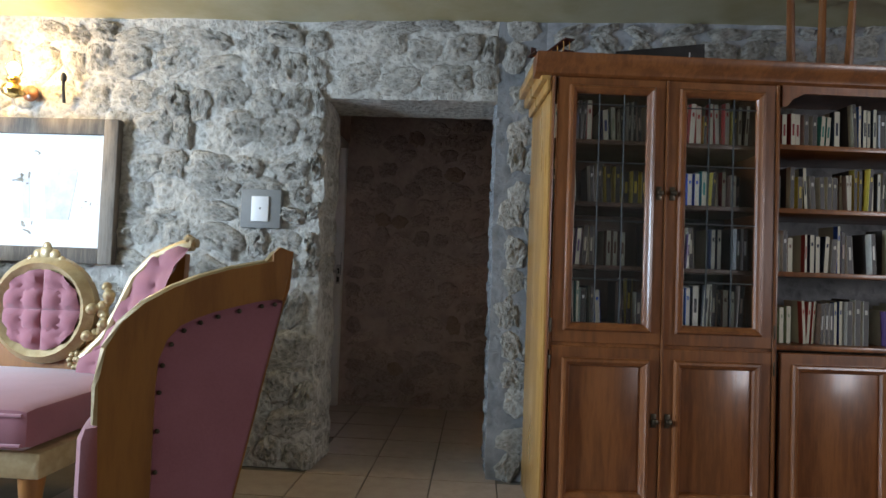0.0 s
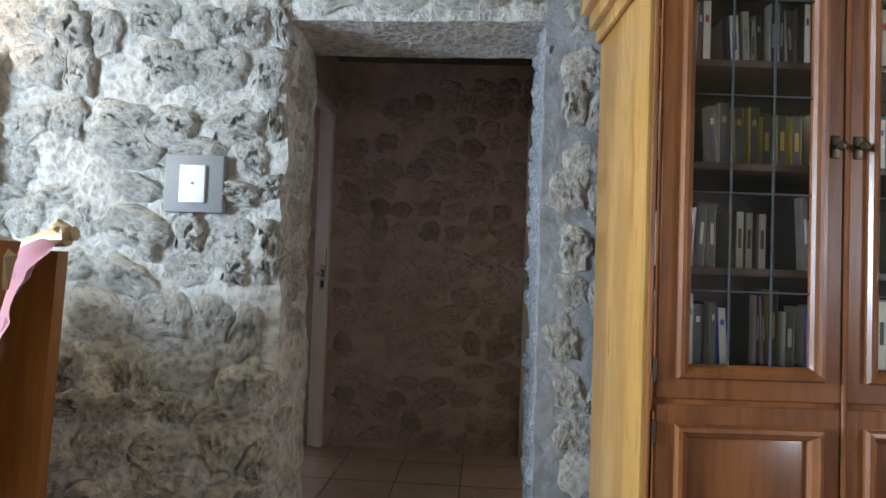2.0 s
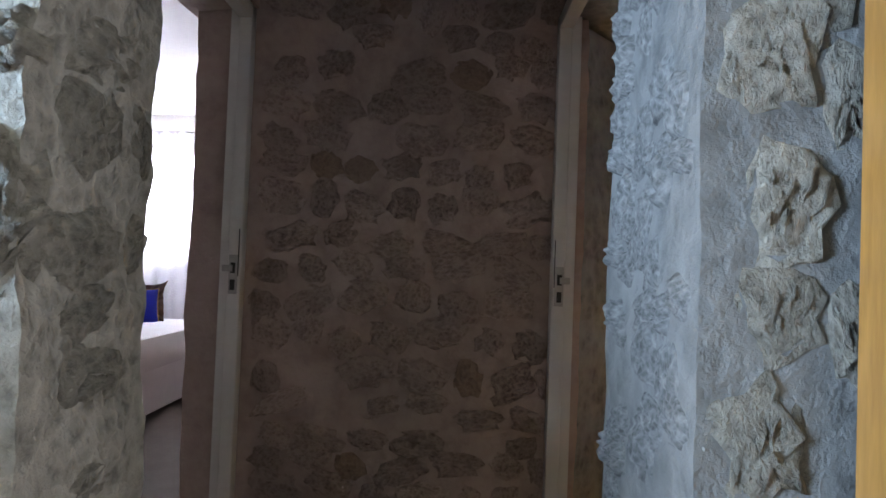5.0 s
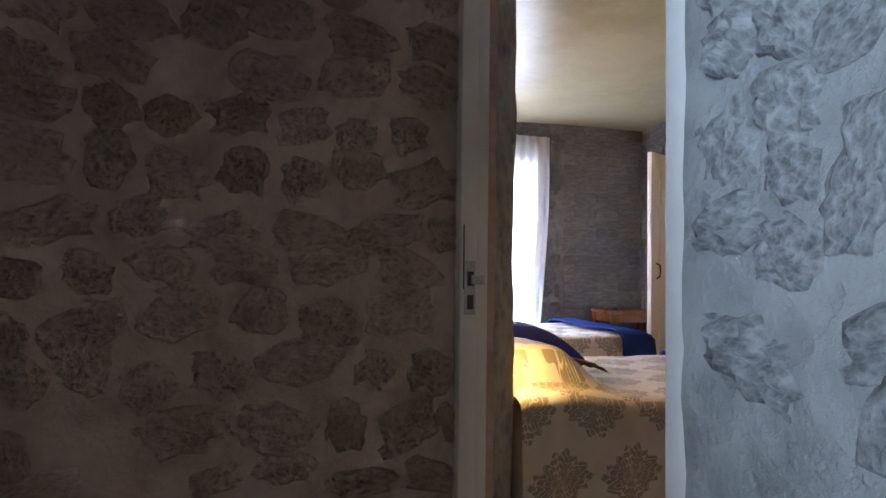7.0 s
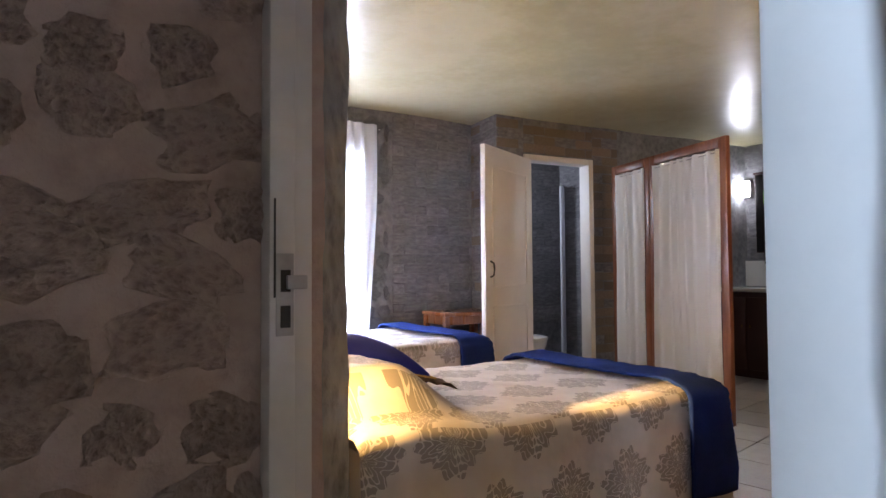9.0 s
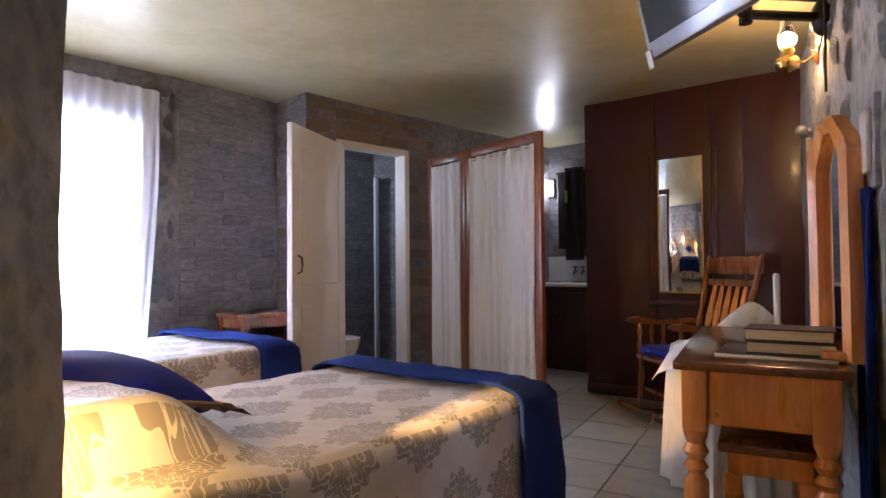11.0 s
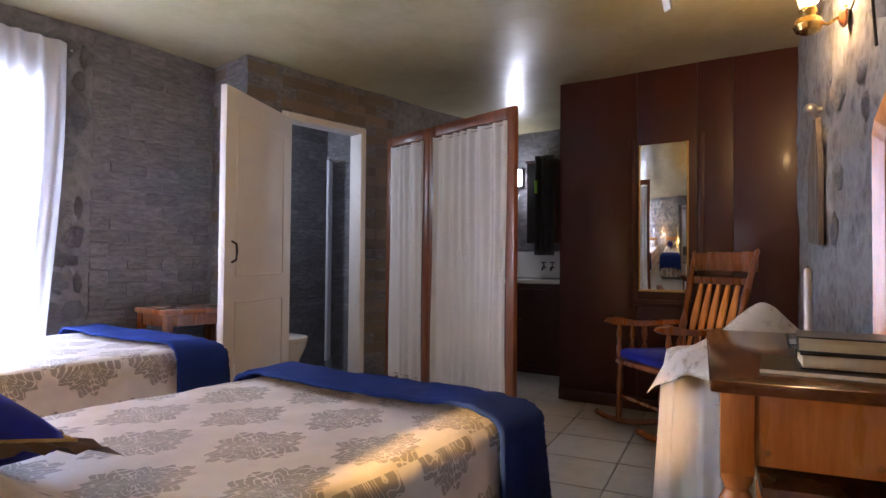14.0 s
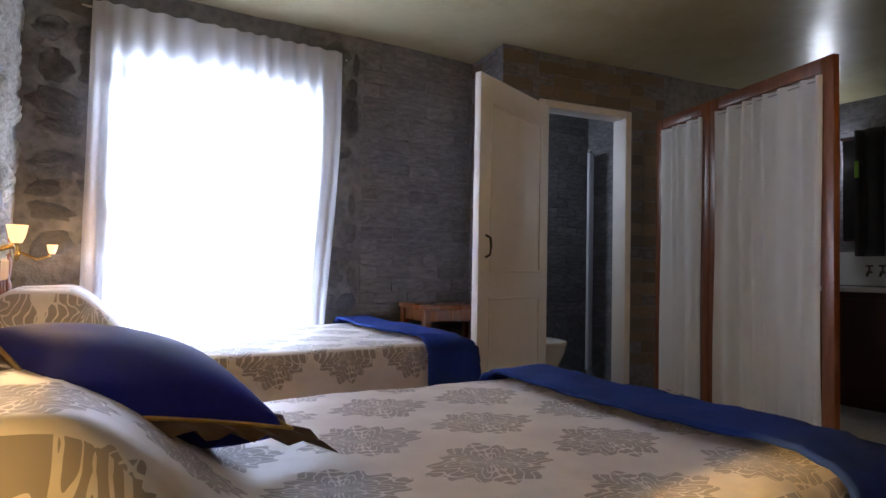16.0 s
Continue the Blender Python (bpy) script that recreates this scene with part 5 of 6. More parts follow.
# stained board partition with a long mirror
par = tagged(thing("wall_partition", "dark mahogany stained board partition", "wall", (4.86, 4.06, 0)), kind="structure")
edges = [0, 0.40, 0.62, 1.02, 1.60]
for a, b in zip(edges, edges[1:]):
    bm = B(); bx(bm, 0.0, 0.06, a + 0.0015, b - 0.0015, 0, CB + 0.03, 0.003); part("board", bm, MAHOG, par)
bm = B(); bx(bm, -0.012, 0.0, 0.0, 1.60, 0.0, 0.09, 0.004); part("baseboard", bm, MAHOG, par)
for ya in (0.575, 1.035):
    bm = B(); bx(bm, -0.014, 0.0, ya, ya + 0.035, 0.72, 1.90, 0.005); part("moulding", bm, MAHOG, par)
bm = B(); bx(bm, -0.016, 0.0, 0.575, 1.07, 0.735, 0.775, 0.005); part("moulding", bm, MAHOG, par)
mir = thing("wall_mirror", "tall narrow frameless mirror on the dark boards", "mirror", (4.856, 4.898, 0))
bm = B(); bx(bm, -0.008, 0.0, -0.155, 0.155, 0.845, 1.855, 0.002); part("mirror_glass", bm, MIRROR, mir)
bm = B()
for ya, yb, za, zb in ((-0.165, -0.155, 0.835, 1.857), (0.155, 0.165, 0.835, 1.857), (-0.165, 0.165, 0.832, 0.845)):
    bx(bm, -0.012, 0.0, ya, yb, za, zb, 0.002)
part("edge_strip", bm, GOLD_CORD, mir, "thin gilt edge")

# rocking chair facing the beds
rc = thing("rocking_chair", "red brown spindle rocking chair with a blue seat cushion", "rocking chair", (4.36, 4.73, 0), 138)
SEAT = 0.43                                     # local x points forward
bm = B(); bx(bm, -0.22, 0.24, -0.24, 0.24, SEAT - 0.03, SEAT, 0.012); part("seat", bm, ROCKER, rc)
bm = B(); bx(bm, -0.20, 0.23, -0.22, 0.22, SEAT + 0.001, SEAT + 0.065, 0.03); part("seat_cushion", bm, BLUE_SATIN, rc, "royal blue seat cushion")
TURN_LEG = [(0.016, 0), (0.02, 0.1), (0.013, 0.14), (0.022, 0.22), (0.014, 0.30), (0.02, 0.36)]
for sy in (-1, 1):
    bm = B()
    pts = [Vector((0.45 * math.sin(a), sy * 0.225, 1.1 - 1.082 * math.cos(a * 0.42))) for a in [(-1.35 + 2.35 * k / 10) for k in range(11)]]
    tube(bm, pts, 0.018, 8); part("rocker_runner", bm, ROCKER, rc)
    for x in (-0.18, 0.20):
        bm = B(); lathe(bm, TURN_LEG, (x * 1.12, sy * 0.225, 0.045), (-x * 0.06, -sy * 0.01, 0.36)); part("leg", bm, ROCKER, rc)
    bm = B(); slab(bm, [(-0.27, 0.66), (-0.18, 0.665), (0.05, 0.655), (0.20, 0.685), (0.27, 0.675), (0.285, 0.655), (0.26, 0.64), (0.05, 0.625), (-0.27, 0.635)], sy * 0.27 - 0.03, sy * 0.27 + 0.03); part("armrest", bm, ROCKER, rc)
    for x in (0.02, 0.11, 0.20):
        bm = B(); lathe(bm, [(0.010, 0), (0.018, 0.06), (0.009, 0.10), (0.018, 0.15), (0.011, 0.21)], (x, sy * 0.255, SEAT - 0.005), seg=10); part("arm_spindle", bm, ROCKER, rc)
    bm = B(); lathe(bm, [(0.018, 0), (0.022, 0.10), (0.014, 0.14), (0.024, 0.22), (0.015, 0.30), (0.022, 0.42), (0.016, 0.55), (0.02, 0.62), (0.012, 0.66), (0.016, 0.69), (0.004, 0.71)], (-0.20, sy * 0.22, SEAT), (-0.25, sy * 0.08, 1)); part("back_post", bm, ROCKER, rc)
bm = B(); bx(bm, -0.385, -0.355, -0.27, 0.27, 0.98, 1.10, 0.01); part("crest", bm, ROCKER, rc)
bm = B(); bx(bm, -0.345, -0.32, -0.26, 0.26, 0.90, 0.945, 0.008); part("back_rail", bm, ROCKER, rc)
for k in range(5):
    y = -0.16 + 0.08 * k
    bm = B(); slab(bm, [(y - 0.010, 0.43), (y + 0.010, 0.43), (y + 0.012, 0.55), (y + 0.028, 0.68), (y + 0.022, 0.78), (y + 0.010, 0.92), (y - 0.010, 0.92), (y - 0.022, 0.78), (y - 0.028, 0.68), (y - 0.012, 0.55)], -0.006, 0.006)
    for v in bm.verts:
        v.co = Vector((-0.215 - (v.co.z - 0.43) * 0.25 + v.co.y, v.co.x, v.co.z))
    part("back_slat", bm, PINE, rc)
for x in (-0.19, 0.21):
    bm = B(); rod(bm, (x, -0.21, 0.20), (x, 0.21, 0.20), 0.011); part("stretcher", bm, ROCKER, rc)

# round table with a long cloth, and the embroidered cloth heaped on it
rt = thing("round_table", "small round table under a long white cloth", "table", (3.36, 4.23, 0))
bm = B(); lathe(bm, [(0.27, 0.615), (0.28, 0.625), (0.28, 0.635), (0.27, 0.64)], seg=28); part("tabletop", bm, ROCKER, rt)
bm = B(); lathe(bm, [(0.16, 0), (0.05, 0.03), (0.03, 0.3), (0.05, 0.58), (0.12, 0.615)], seg=16); part("pedestal", bm, ROCKER, rt)
bm = B()
def skirt(u, v):
    a = 2 * math.pi * u
    if v < 0.25:
        r, z = 0.29 * v / 0.25, 0.648
    else:
        t = (v - 0.25) / 0.75
        r = 0.29 + 0.012 * smoothstep(t * 6) + 0.028 * t + (0.020 * math.sin(a * 13 + 1.3 * math.sin(a * 3)) + 0.010 * math.sin(a * 29)) * t ** 0.6
        z = 0.648 - 0.008 * smoothstep(t * 8) - 0.625 * t
    return Vector((r * math.cos(a), r * math.sin(a), z))
grid(bm, skirt, 170, 20)
tc = single("tablecloth", bm, CLOTH, "long white cloth gathered round the small table", "tablecloth", (3.36, 4.23, 0.002))
bm = B()
def heap(u, v):
    a, b = 2 * u - 1, 2 * v - 1
    r = max(abs(a), abs(b))
    h = 0.20 * math.exp(-((a - 0.35) ** 2 * 3.2 + b * b * 2.4)) + 0.05 * math.exp(-((a + 0.55) ** 2 + b * b) * 5)
    h += 0.018 * noise.noise(Vector((a * 3, b * 3, 1))) * (1 - r * 0.5) + 0.008 * math.sin(a * 9 + b * 5)
    x, y = a * 0.32, b * 0.21
    out = max(0.0, math.hypot(x, y) - 0.27)
    return Vector((x, y, 0.012 + max(0.0, h) - out * 1.5))
grid(bm, heap, 48, 40)
hc = single("embroidered_cloth", bm, EMBROID, "white cloth embroidered with flowers heaped on the table", "cloth", (3.26, 4.20, 0.655), -28)
sol = hc.modifiers.new("thick", "SOLIDIFY"); sol.thickness = 0.004

# desk along the skew wall: local x along the wall, y away from it
DX = math.radians(SOUTH)
dk = thing("desk", "orange pine desk with turned legs and dark top", "desk", south(0.024, 0.077, 0.006), SOUTH)
bm = B(); bx(bm, 0.0, 1.12, 0.0, 0.45, 0.735, 0.763, 0.007); part("tabletop", bm, PINE_TOP, dk, "dark polished top")
for xa, xb, ya, yb in ((0.045, 0.06, 0.08, 0.375), (1.05, 1.065, 0.08, 0.375), (0.08, 1.05, 0.03, 0.045), (0.08, 1.05, 0.40, 0.415)):
    bm = B(); bx(bm, xa, xb, ya, yb, 0.575, 0.735, 0.002); part("apron", bm, PINE, dk)
for y, z in ((0.335, 0.605), (0.13, 0.60)):
    bm = B(); lathe(bm, [(0.007, 0), (0.007, 0.003), (0.004, 0.004)], (0.0455, y, z), (-1, 0, 0), 10); part("wood_plug", bm, PINE_PALE, dk)
for x in (0.06, 1.06):
    for y in (0.06, 0.395):
        bm = B()
        bx(bm, x - 0.034, x + 0.034, y - 0.034, y + 0.034, 0.555, 0.735, 0.003)
        lathe(bm, [(0.018, 0.0), (0.03, 0.03), (0.022, 0.07), (0.026, 0.16), (0.033, 0.30), (0.036, 0.40), (0.022, 0.425), (0.035, 0.445), (0.022, 0.465), (0.037, 0.49), (0.024, 0.515), (0.034, 0.54), (0.034, 0.556)], (x, y, 0), seg=18)
        part("leg", bm, PINE, dk, "turned pine leg")
dm = dk.matrix_world
stl = thing("stool", "orange pine stool with dark seat pushed under the desk", "stool", dm @ Vector((0.34, 0.20, 0)), SOUTH)
bm = B(); bx(bm, -0.20, 0.20, -0.14, 0.14, 0.47, 0.50, 0.008); part("seat", bm, PINE_TOP, stl)
bm = B(); bx(bm, -0.17, 0.17, -0.115, 0.115, 0.40, 0.47, 0.003); part("apron", bm, PINE, stl)
for x in (-0.155, 0.155):
    for y in (-0.10, 0.10):
        bm = B(); bx(bm, x - 0.024, x + 0.024, y - 0.024, y + 0.024, 0.34, 0.40, 0.003)
        lathe(bm, [(0.014, 0), (0.022, 0.04), (0.016, 0.1), (0.024, 0.22), (0.016, 0.28), (0.024, 0.31), (0.024, 0.34)], (x, y, 0), seg=12); part("leg", bm, PINE, stl)
# swing mirror on the desk
dmir = thing("dressing_mirror", "honey pine framed mirror standing on the desk", "mirror", (2.375, 3.715, 0.772), 23)
def ogee(inset):
    w, h = 0.150 - inset, 0.725 - inset
    sh = h - 0.12
    left = [(-w, inset), (-w, sh * 0.45), (-w, sh), (-w * 0.90, sh + 0.035), (-w * 0.42, h - 0.022), (-w * 0.30, h - 0.004), (-w * 0.2, h)]
    return left + [(-x, z) for x, z in left[::-1]]
oo, ii = ogee(0.0), ogee(0.05)
bm = B()
n = len(oo)
lay = [[bm.verts.new((x, y, z)) for x, z in o] for o, y in ((oo, 0.0), (oo, 0.040), (ogee(0.02), 0.055), (ii, 0.040), (ii, 0.0))]
for a in range(5):
    for i in range(n):
        bm.faces.new((lay[a][i], lay[a][(i + 1) % n], lay[(a + 1) % 5][(i + 1) % n], lay[(a + 1) % 5][i]))
bmesh.ops.recalc_face_normals(bm, faces=bm.faces[:])
part("frame", bm, PINE, dmir, smooth=False)
bm = B(); slab(bm, ogee(0.046), 0.008, 0.020); part("mirror_glass", bm, MIRROR, dmir)
bm = B(); bx(bm, -0.13, 0.13, -0.015, 0.0, 0.0, 0.62, 0.004); part("back_board", bm, PINE, dmir)
bm = B(); bx(bm, -0.14, 0.14, -0.02, 0.10, 0.0, 0.03, 0.008); part("foot", bm, PINE, dmir)

mag = thing("magazine", "white magazine lying on the desk", "magazine", dm @ Vector((0.25, 0.17, 0.764)), SOUTH - 6)
bm = B(); bx(bm, -0.13, 0.13, -0.16, 0.16, 0, 0.010, 0.001); part("page_block", bm, WHITE_PAPER, mag)
bm = B(); bx(bm, -0.13, 0.13, -0.16, 0.16, 0.0102, 0.0115); part("cover", bm, COVER, mag, "dark glossy cover picture")
for k, (zz, tn, dx) in enumerate(((0.776, -3, 0.0), (0.813, -7, 0.012))):
    bk = thing("book", "thick dark book with yellowed pages stacked on the magazine", "book", dm @ Vector((0.235 + dx, 0.135, zz)), SOUTH + tn, "stacked books")
    bm = B(); bx(bm, -0.075, 0.072, -0.115, 0.113, 0.003, 0.032, 0.001); part("page_block", bm, PAPER, bk, "yellowed page edges")
    bm = B(); bx(bm, -0.08, 0.08, -0.12, 0.118, 0.0, 0.003); bx(bm, -0.08, 0.08, -0.12, 0.118, 0.032, 0.036); bx(bm, 0.072, 0.08, -0.12, 0.118, 0.0, 0.036); part("cover", bm, COVER, bk)
cn = thing("candle", "white candle in a dark holder on the desk", "candle", dm @ Vector((0.81, 0.15, 0.764)), 0)
bm = B(); lathe(bm, [(0.035, 0), (0.038, 0.008), (0.016, 0.014), (0.016, 0.035)], seg=14); part("holder", bm, BLACK, cn)
bm = B(); lathe(bm, [(0.0125, 0.02), (0.0125, 0.235), (0.009, 0.242), (0.002, 0.244)], seg=14); part("wax", bm, CERAMIC, cn)
bm = B(); rod(bm, (0, 0, 0.24), (0.001, 0, 0.252), 0.0012, seg=6); part("wick", bm, BLACK, cn)
gl = single("glass_dish", lathe(B(), [(0.04, 0), (0.048, 0.01), (0.05, 0.04), (0.046, 0.04), (0.042, 0.014), (0.004, 0.01)], seg=18), GLASS, "clear glass dish on the desk", "dish", dm @ Vector((0.66, 0.18, 0.764)))

# on the skew wall
wsw = thing("light_switch", "white double switch plate on a plaster block", "light switch", south(0.13, 0.004, 1.385), SOUTH)
bm = B(); bx(bm, -0.085, 0.07, -0.01, 0.016, -0.13, 0.12, 0.008); part("plaster_block", bm, PLASTER_PALE, wsw)
bm = B(); bx(bm, -0.055, 0.045, 0.0165, 0.030, -0.085, 0.085, 0.004); part("plate", bm, SWITCH, wsw)
sconce("wall_lamp", south(1.40, 0.012, 2.065), SOUTH + 180, BULB, "brass oil-style wall lamp with lit bulb and trailing wires")
bm = B()
pts = [south(1.38, 0.05, 2.05), south(1.2, 0.03, 1.98), south(1.05, 0.02, 2.06), south(0.9, 0.015, 2.3)]
tube(bm, pts, 0.004, 6); tube(bm, [south(1.05, 0.03, 2.36), south(0.95, 0.03, 2.05), south(0.78, 0.05, 1.70)], 0.005, 6)
single("lamp_cable", bm, BLACK, "thin dark cables trailing down the plaster wall", "cable")
bd = thing("wooden_paddle", "weathered wooden paddle board hung from a steel knob", "paddle", south(2.05, 0.0, 1.12), SOUTH)
bm = B(); slab(bm, [(-0.16, 0.0), (0.14, 0.02), (0.14, 0.40), (0.02, 0.56), (-0.03, 0.62), (-0.10, 0.62), (-0.16, 0.40)], 0.012, 0.035); part("board", bm, WEATHERED, bd)
bm = B(); ball(bm, (-0.06, 0.05, 0.67), 0.032); rod(bm, (-0.06, 0.0, 0.67), (-0.06, 0.05, 0.67), 0.012); part("knob", bm, STEEL, bd, "round steel knob")
bm = B()
grid(bm, lambda u, v: south(0.10 + 0.16 * u, 0.025 + 0.012 * math.sin(u * 14 + v * 3), 0.12 + 1.14 * v), 24, 24)
gb = single("blue_garment", bm, BLUE, "dark blue cloth hanging against the wall behind the desk", "cloth")
sol = gb.modifiers.new("thick", "SOLIDIFY"); sol.thickness = 0.008

# television on a wall bracket
tvd = Vector((-0.62, -0.78, 0)).normalized()
ang = math.degrees(math.atan2(tvd.y, tvd.x))
tv = thing("television", "silver flat television tilted on a black wall bracket", "television", (2.527, 4.338, 1.845))
m = pose(0, 0, 0, 0, 0, ang) @ pose(0, 0, 0, 14, 0, 0)
# local x along the lower edge, -y is the screen side
bm = B(); bx(bm, 0.0, 0.56, 0.0, 0.055, 0.0, 0.40, 0.012, m); part("housing", bm, SILVER, tv)
bm = B(); bx(bm, 0.03, 0.53, -0.004, 0.002, 0.06, 0.37, 0.001, m); part("screen", bm, TVSCREEN, tv, "dark grey screen")
bm = B(); bx(bm, -0.004, 0.028, -0.006, 0.0, -0.035, 0.035, 0.0, m); part("sticker", bm, SWITCH, tv)
bm = B(); bx(bm, 0.16, 0.40, 0.055, 0.085, 0.05, 0.30, 0.006, m)
p0 = m @ Vector((0.24, 0.085, 0.20))
wallp = south(1.12, 0.02, 2.10) - tv.location
knee = (p0 + wallp) / 2 + Vector((0.10, 0.09, 0.0))
bm2 = B()
for dz in (0.0, 0.085):
    rod(bm2, p0 + Vector((0, 0, dz)), knee + Vector((0, 0, dz)), 0.021, 0.021, 8); rod(bm2, knee + Vector((0, 0, dz)), wallp + Vector((0, 0, dz)), 0.021, 0.021, 8)
rod(bm2, knee - Vector((0, 0, 0.04)), knee + Vector((0, 0, 0.13)), 0.026, 0.026, 10)
rod(bm2, p0 - Vector((0, 0, 0.05)), p0 + Vector((0, 0, 0.13)), 0.03, 0.03, 10)
part("bracket_plate", bm, BLACK, tv, "black steel bracket plate"); part("bracket_arm", bm2, BLACK, tv, "black bracket arm")
bm = B(); ball(bm, wallp, 0.05, 1, 1, 1.6); part("wall_plate", bm, BLACK, tv)

# basin nook
vn = thing("vanity", "dark wooden vanity cabinet under the basin", "vanity", (6.18, 6.42, 0))
bm = B(); bx(bm, -0.50, 0.0, -0.42, 0.42, 0.0, 0.83, 0.006); part("body", bm, MAHOG, vn)
for ya in (-0.40, 0.01):
    bm = B(); bx(bm, -0.518, -0.501, ya, ya + 0.39, 0.08, 0.78, 0.006); d = part("door", bm, MAHOG, vn)
    bm = B(); ball(bm, (-0.53, 0.0 + (0.04 if ya > 0 else -0.04), 0.5), 0.012); part("knob", bm, BRASS, d)
bm = B(); bx(bm, -0.53, 0.0, -0.44, 0.44, 0.831, 0.868, 0.012)
single("counter", bm, CERAMIC, "pale counter on the vanity with a basin", "counter", (6.18, 6.42, 0.001))
bm = B(); bx(bm, 6.165, 6.19, 6.0, 6.86, 0.875, 1.14, 0.004)
single("splashback", bm, CERAMIC, "white tiled splashback behind the basin", "splashback")
for yy in (6.36, 6.27):
    t = thing("tap", "small chrome wall tap over the basin", "tap", (6.165, yy, 0.98), group="basin taps")
    bm = B(); rod(bm, (0, 0, 0), (-0.05, 0, 0), 0.010); rod(bm, (-0.05, 0, 0), (-0.07, 0, -0.03), 0.009); part("spout", bm, BRONZE, t)
    bm = B(); rod(bm, (-0.03, 0, 0), (-0.03, 0, 0.05), 0.006); rod(bm, (-0.03, -0.025, 0.05), (-0.03, 0.025, 0.05), 0.006); part("handle", bm, BRONZE, t)
bl = thing("bulkhead_light", "square lit bulkhead lamp on the nook wall", "wall lamp", (6.19, 6.68, 1.90))
bm = B(); bx(bm, -0.03, 0.0, -0.075, 0.075, -0.10, 0.10, 0.008); part("back_box", bm, BLACK, bl)
bm = B(); bx(bm, -0.06, -0.031, -0.06, 0.06, -0.085, 0.085, 0.012); le = part("lens", bm, BASIN_GLOW, bl, "glowing lens"); le.visible_shadow = False
mc = thing("mirror_cabinet", "dark wooden mirror cabinet over the basin", "cabinet", (6.19, 6.36, 1.16))
bm = B(); bx(bm, -0.14, 0.0, -0.16, 0.15, 0.06, 0.86, 0.006); part("body", bm, MAHOG, mc)
bm = B(); bx(bm, -0.152, -0.141, -0.15, 0.14, 0.07, 0.85, 0.004); part("door", bm, COVER, mc)
bm = B(); bx(bm, -0.16, 0.0, -0.17, 0.16, 0.861, 0.885, 0.006); part("cornice", bm, MAHOG, mc)
bm = B()
grid(bm, lambda u, v: Vector((-0.175 + 0.015 * math.sin(u * 11), -0.14 + 0.20 * u, -0.06 + 0.98 * v)), 20, 14)
tw = single("towel", bm, BLACK, "black towel hung over the cabinet door", "towel", (6.19, 6.34, 1.16))
sol = tw.modifiers.new("thick", "SOLIDIFY"); sol.thickness = 0.010
bm = B(); bx(bm, -0.20, -0.19, 0.03, 0.06, 0.55, 0.68, 0.003)
single("tag", bm, LIME, "lime green tag hanging on the towel", "tag", (6.19, 6.34, 1.16))

# bathroom
to = thing("toilet", "white ceramic toilet inside the bathroom", "toilet", (3.76, 7.48, 0), 40)
bm = B(); lathe(bm, [(0.11, 0), (0.10, 0.12), (0.14, 0.26), (0.185, 0.36), (0.19, 0.40)], seg=22); part("bowl", bm, CERAMIC, to)
bm = B(); lathe(bm, [(0.195, 0.402), (0.20, 0.415), (0.195, 0.435), (0.15, 0.445)], seg=22); part("lid", bm, CERAMIC, to)
bm = B(); bx(bm, -0.20, 0.20, 0.16, 0.34, 0.38, 0.78, 0.03); part("cistern", bm, CERAMIC, to)
sc2 = thing("shower_curtain", "pale blue white shower curtain", "curtain", (4.62, 7.84, 0), 40)
bm = B(); grid(bm, lambda u, v: Vector((-0.11 + 0.22 * u, 0.02 * math.sin(u * 26), 0.12 + 1.83 * v)), 50, 8); part("cloth", bm, NET, sc2)
bm = B(); rod(bm, (-0.16, 0, 1.96), (0.16, 0, 1.96), 0.012); part("rail", bm, STEEL, sc2)

# ---- stones, bricks and tiles ----
lay_stones(w1, (-3.2, WF), (1, 0), 3.2 + L, 0.0, 2.44, 0.030, STONE, 11, w=(0.11, 0.29), h=(0.09, 0.20), gap=0.0)
lay_stones(w2, (R + 0.02, WF), (1, 0), 0.22, 0.0, 2.44, 0.018, STONE, 12, w=(0.10, 0.20), h=(0.09, 0.20), gap=0.0)
lay_stones(w4, (0.50, WF), (1, 0), 2.0, 2.0, 2.44, 0.026, STONE, 31, gap=0.02)
lay_stones(w3, (L, WF), (1, 0), R - L, HEAD + 0.05, 2.44, 0.026, STONE, 13, gap=0.0)
lay_stones(w2, (0.252, 3.354), (-0.01, -1), 0.18, 0.0, 2.4, 0.019, REVEAL_STONE, 14, w=(0.05, 0.11), h=(0.05, 0.10), fill=0.97, gap=-0.01)
lay_stones(w2, (0.249, 3.19), (-0.01, -1), 0.31, 0.0, 2.4, 0.015, REVEAL_STONE, 34, w=(0.06, 0.13), h=(0.05, 0.12), fill=0.72, gap=0.0)
lay_stones(w1, (L, WF + 0.02), (-0.03, 1), 0.30, 0.0, 2.0, 0.018, STONE, 15, gap=0.02)
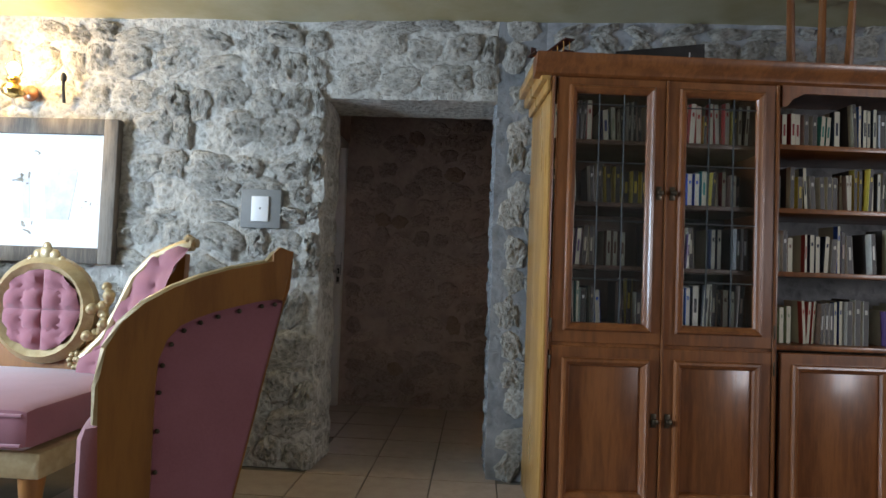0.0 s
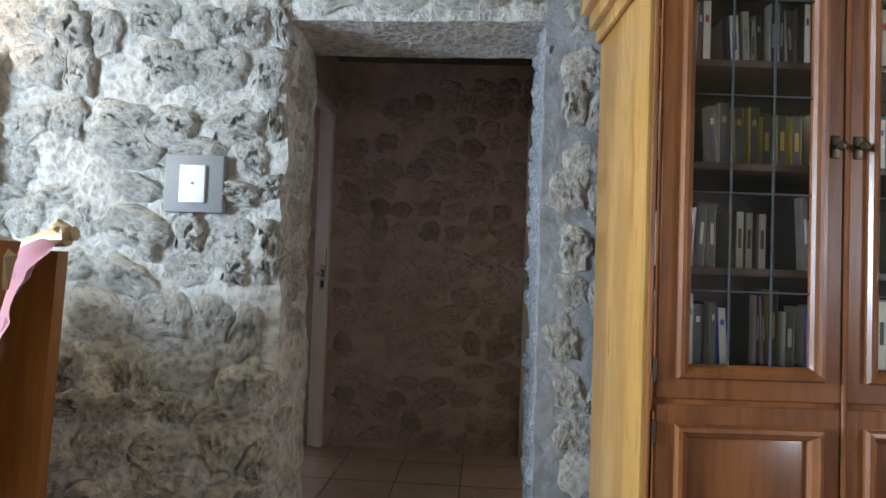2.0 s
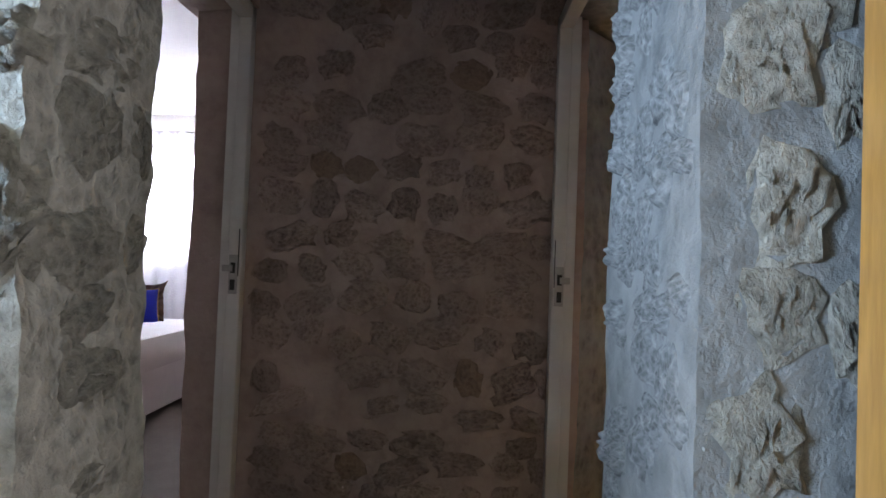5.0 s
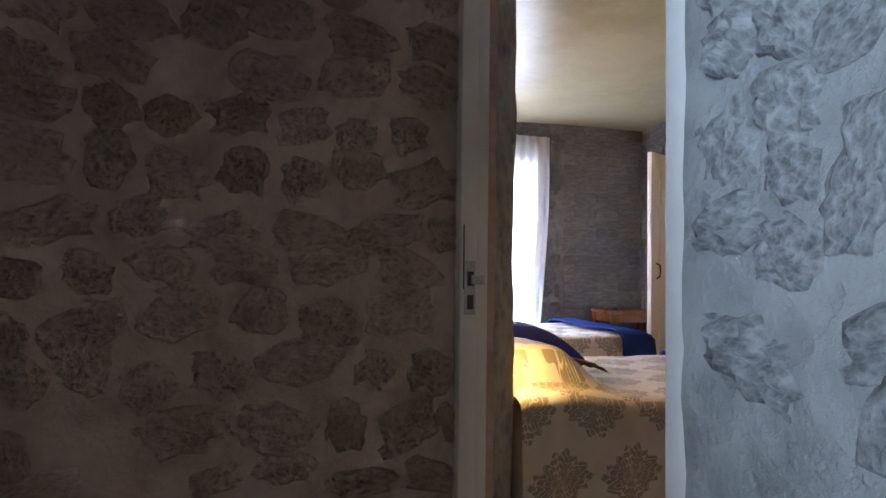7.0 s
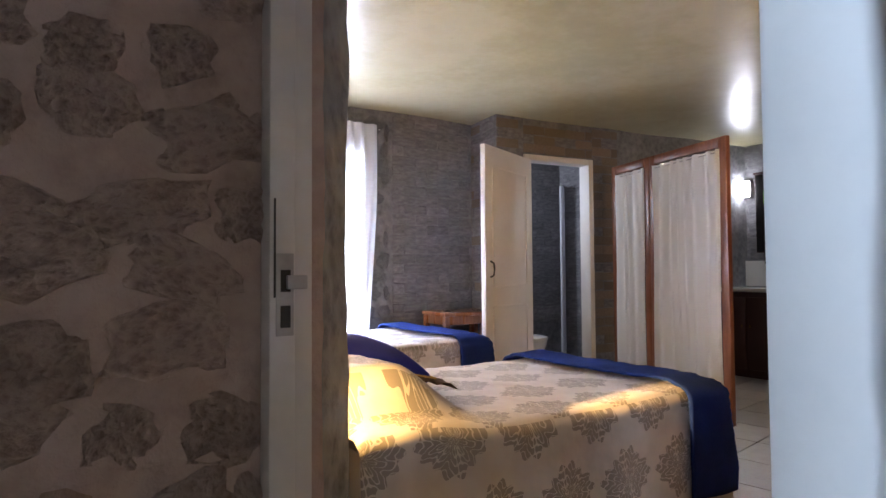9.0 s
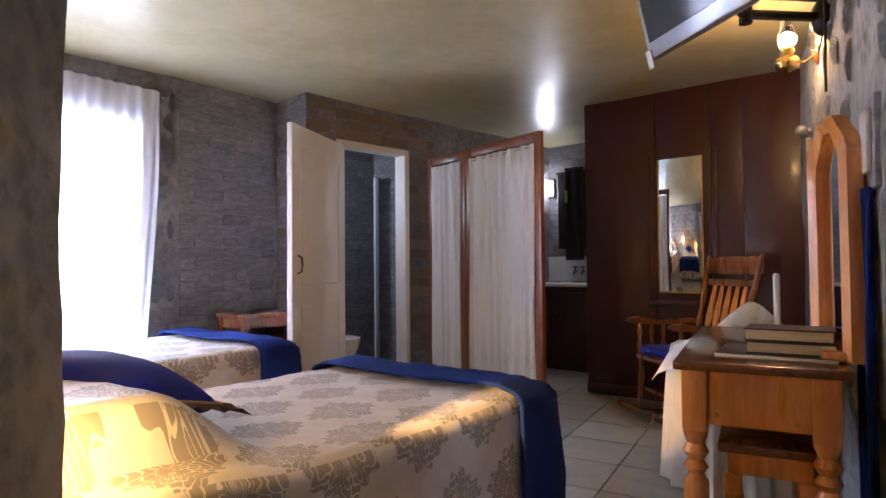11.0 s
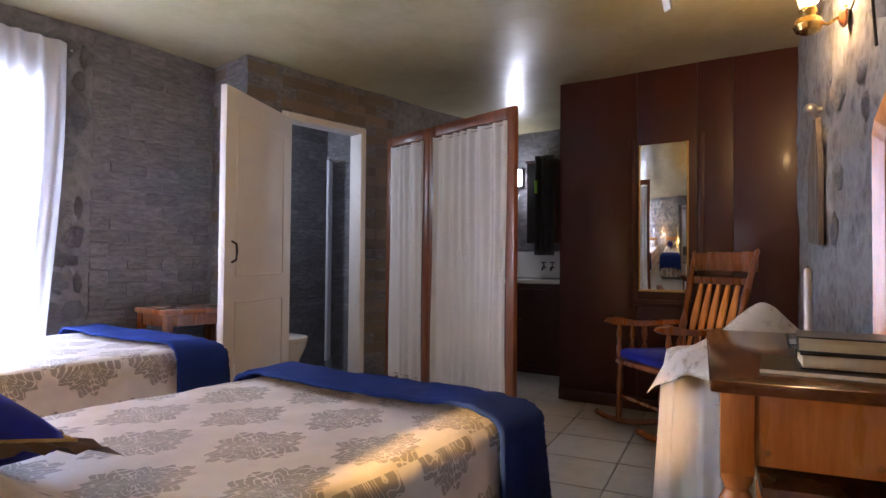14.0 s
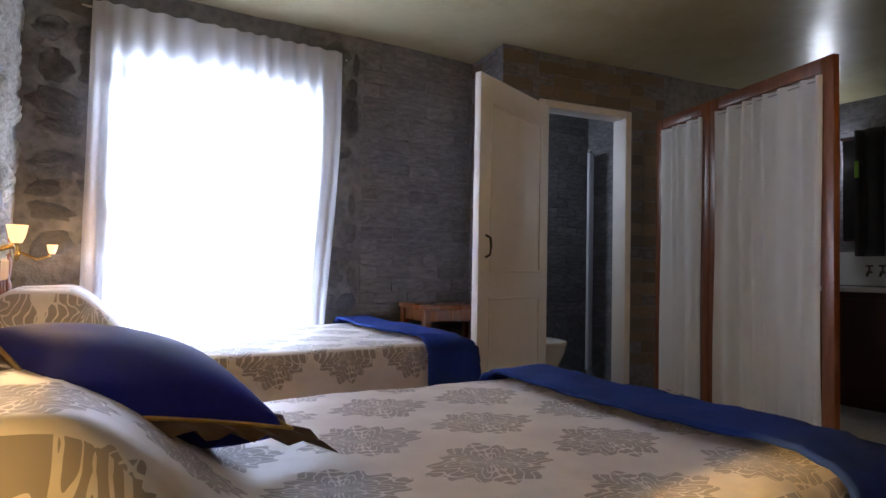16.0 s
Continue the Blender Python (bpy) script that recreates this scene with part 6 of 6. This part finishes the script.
lay_stones(wb, (-0.89, 4.38), (1, 0), 1.22, 0.0, 2.34, 0.020, STONE_DARK, 16, w=(0.13, 0.24), h=(0.10, 0.15), gap=0.015, rust=0.04)
lay_stones(nw, (0.62, 7.55), (1, 0), 0.46, 0.6, 2.3, 0.022, PLASTER_GREY, 17)
lay_stones(ww, (0.60, 4.72), (0, 1), 2.8, 0.9, 2.34, 0.022, STONE, 41, w=(0.12, 0.28), h=(0.10, 0.20), gap=0.01, fill=0.9)
lay_stones(nw2, (2.0, 7.55), (1, 0), 0.34, 0.4, 2.3, 0.022, PLASTER_GREY, 18)
lay_stones(w4, tuple(south(2.1, 0.0)[:2]), tuple((-SD)[:2]), 3.2, 0.3, 2.3, 0.014, PLASTER_PALE, 19, fill=0.3, gap=0.06)
lay_bricks(nw2, (2.36, 7.55), (1, 0), 0.80, 0.3, 2.35, BRICK, 21)
lay_bricks(bw_l, bath(0, 0.50), (bath(0)[0] - bath(0, 0.5)[0], bath(0)[1] - bath(0, 0.5)[1]), 0.5, 0.3, 2.35, BRICK, 22, brown=0.15)
lay_bricks(bw_l, bath(0), BD[:2], D0, 0.3, 2.35, BRICK, 23, brown=0.2)
lay_bricks(bw_r, bath(D1), BD[:2], 0.30, 0.3, 2.35, BRICK, 24, brown=0.8)
lay_bricks(bw_t, bath(D0), BD[:2], D1 - D0, 2.07, 2.36, BRICK, 25, brown=0.9)
lay_bricks(bw_b, (3.6, 8.0), (1, 0), 1.15, 0.5, 2.35, BRICK, 26)
lay_bricks(bi, (4.75, 8.0), (0, -1), 0.85, 0.3, 2.35, BRICK, 27)
lay_bricks(ew, (6.2, 6.95), (0, -1), 0.8, 1.15, 2.35, BRICK, 28, w=0.29, h=0.12)
lay_tiles(floor, lambda x, y: y < 4.4 and (y < WF or L < x < R or (y > WB and -0.95 < x < 0.4)), -1.6, 1.2, 0.9, 4.4, 0.335, 0, TILE_WARM)
lay_tiles(floor, lambda x, y: x > 0.55, 0.55, 6.2, 3.5, 7.3, 0.40, 8.5, TILE_GREY)
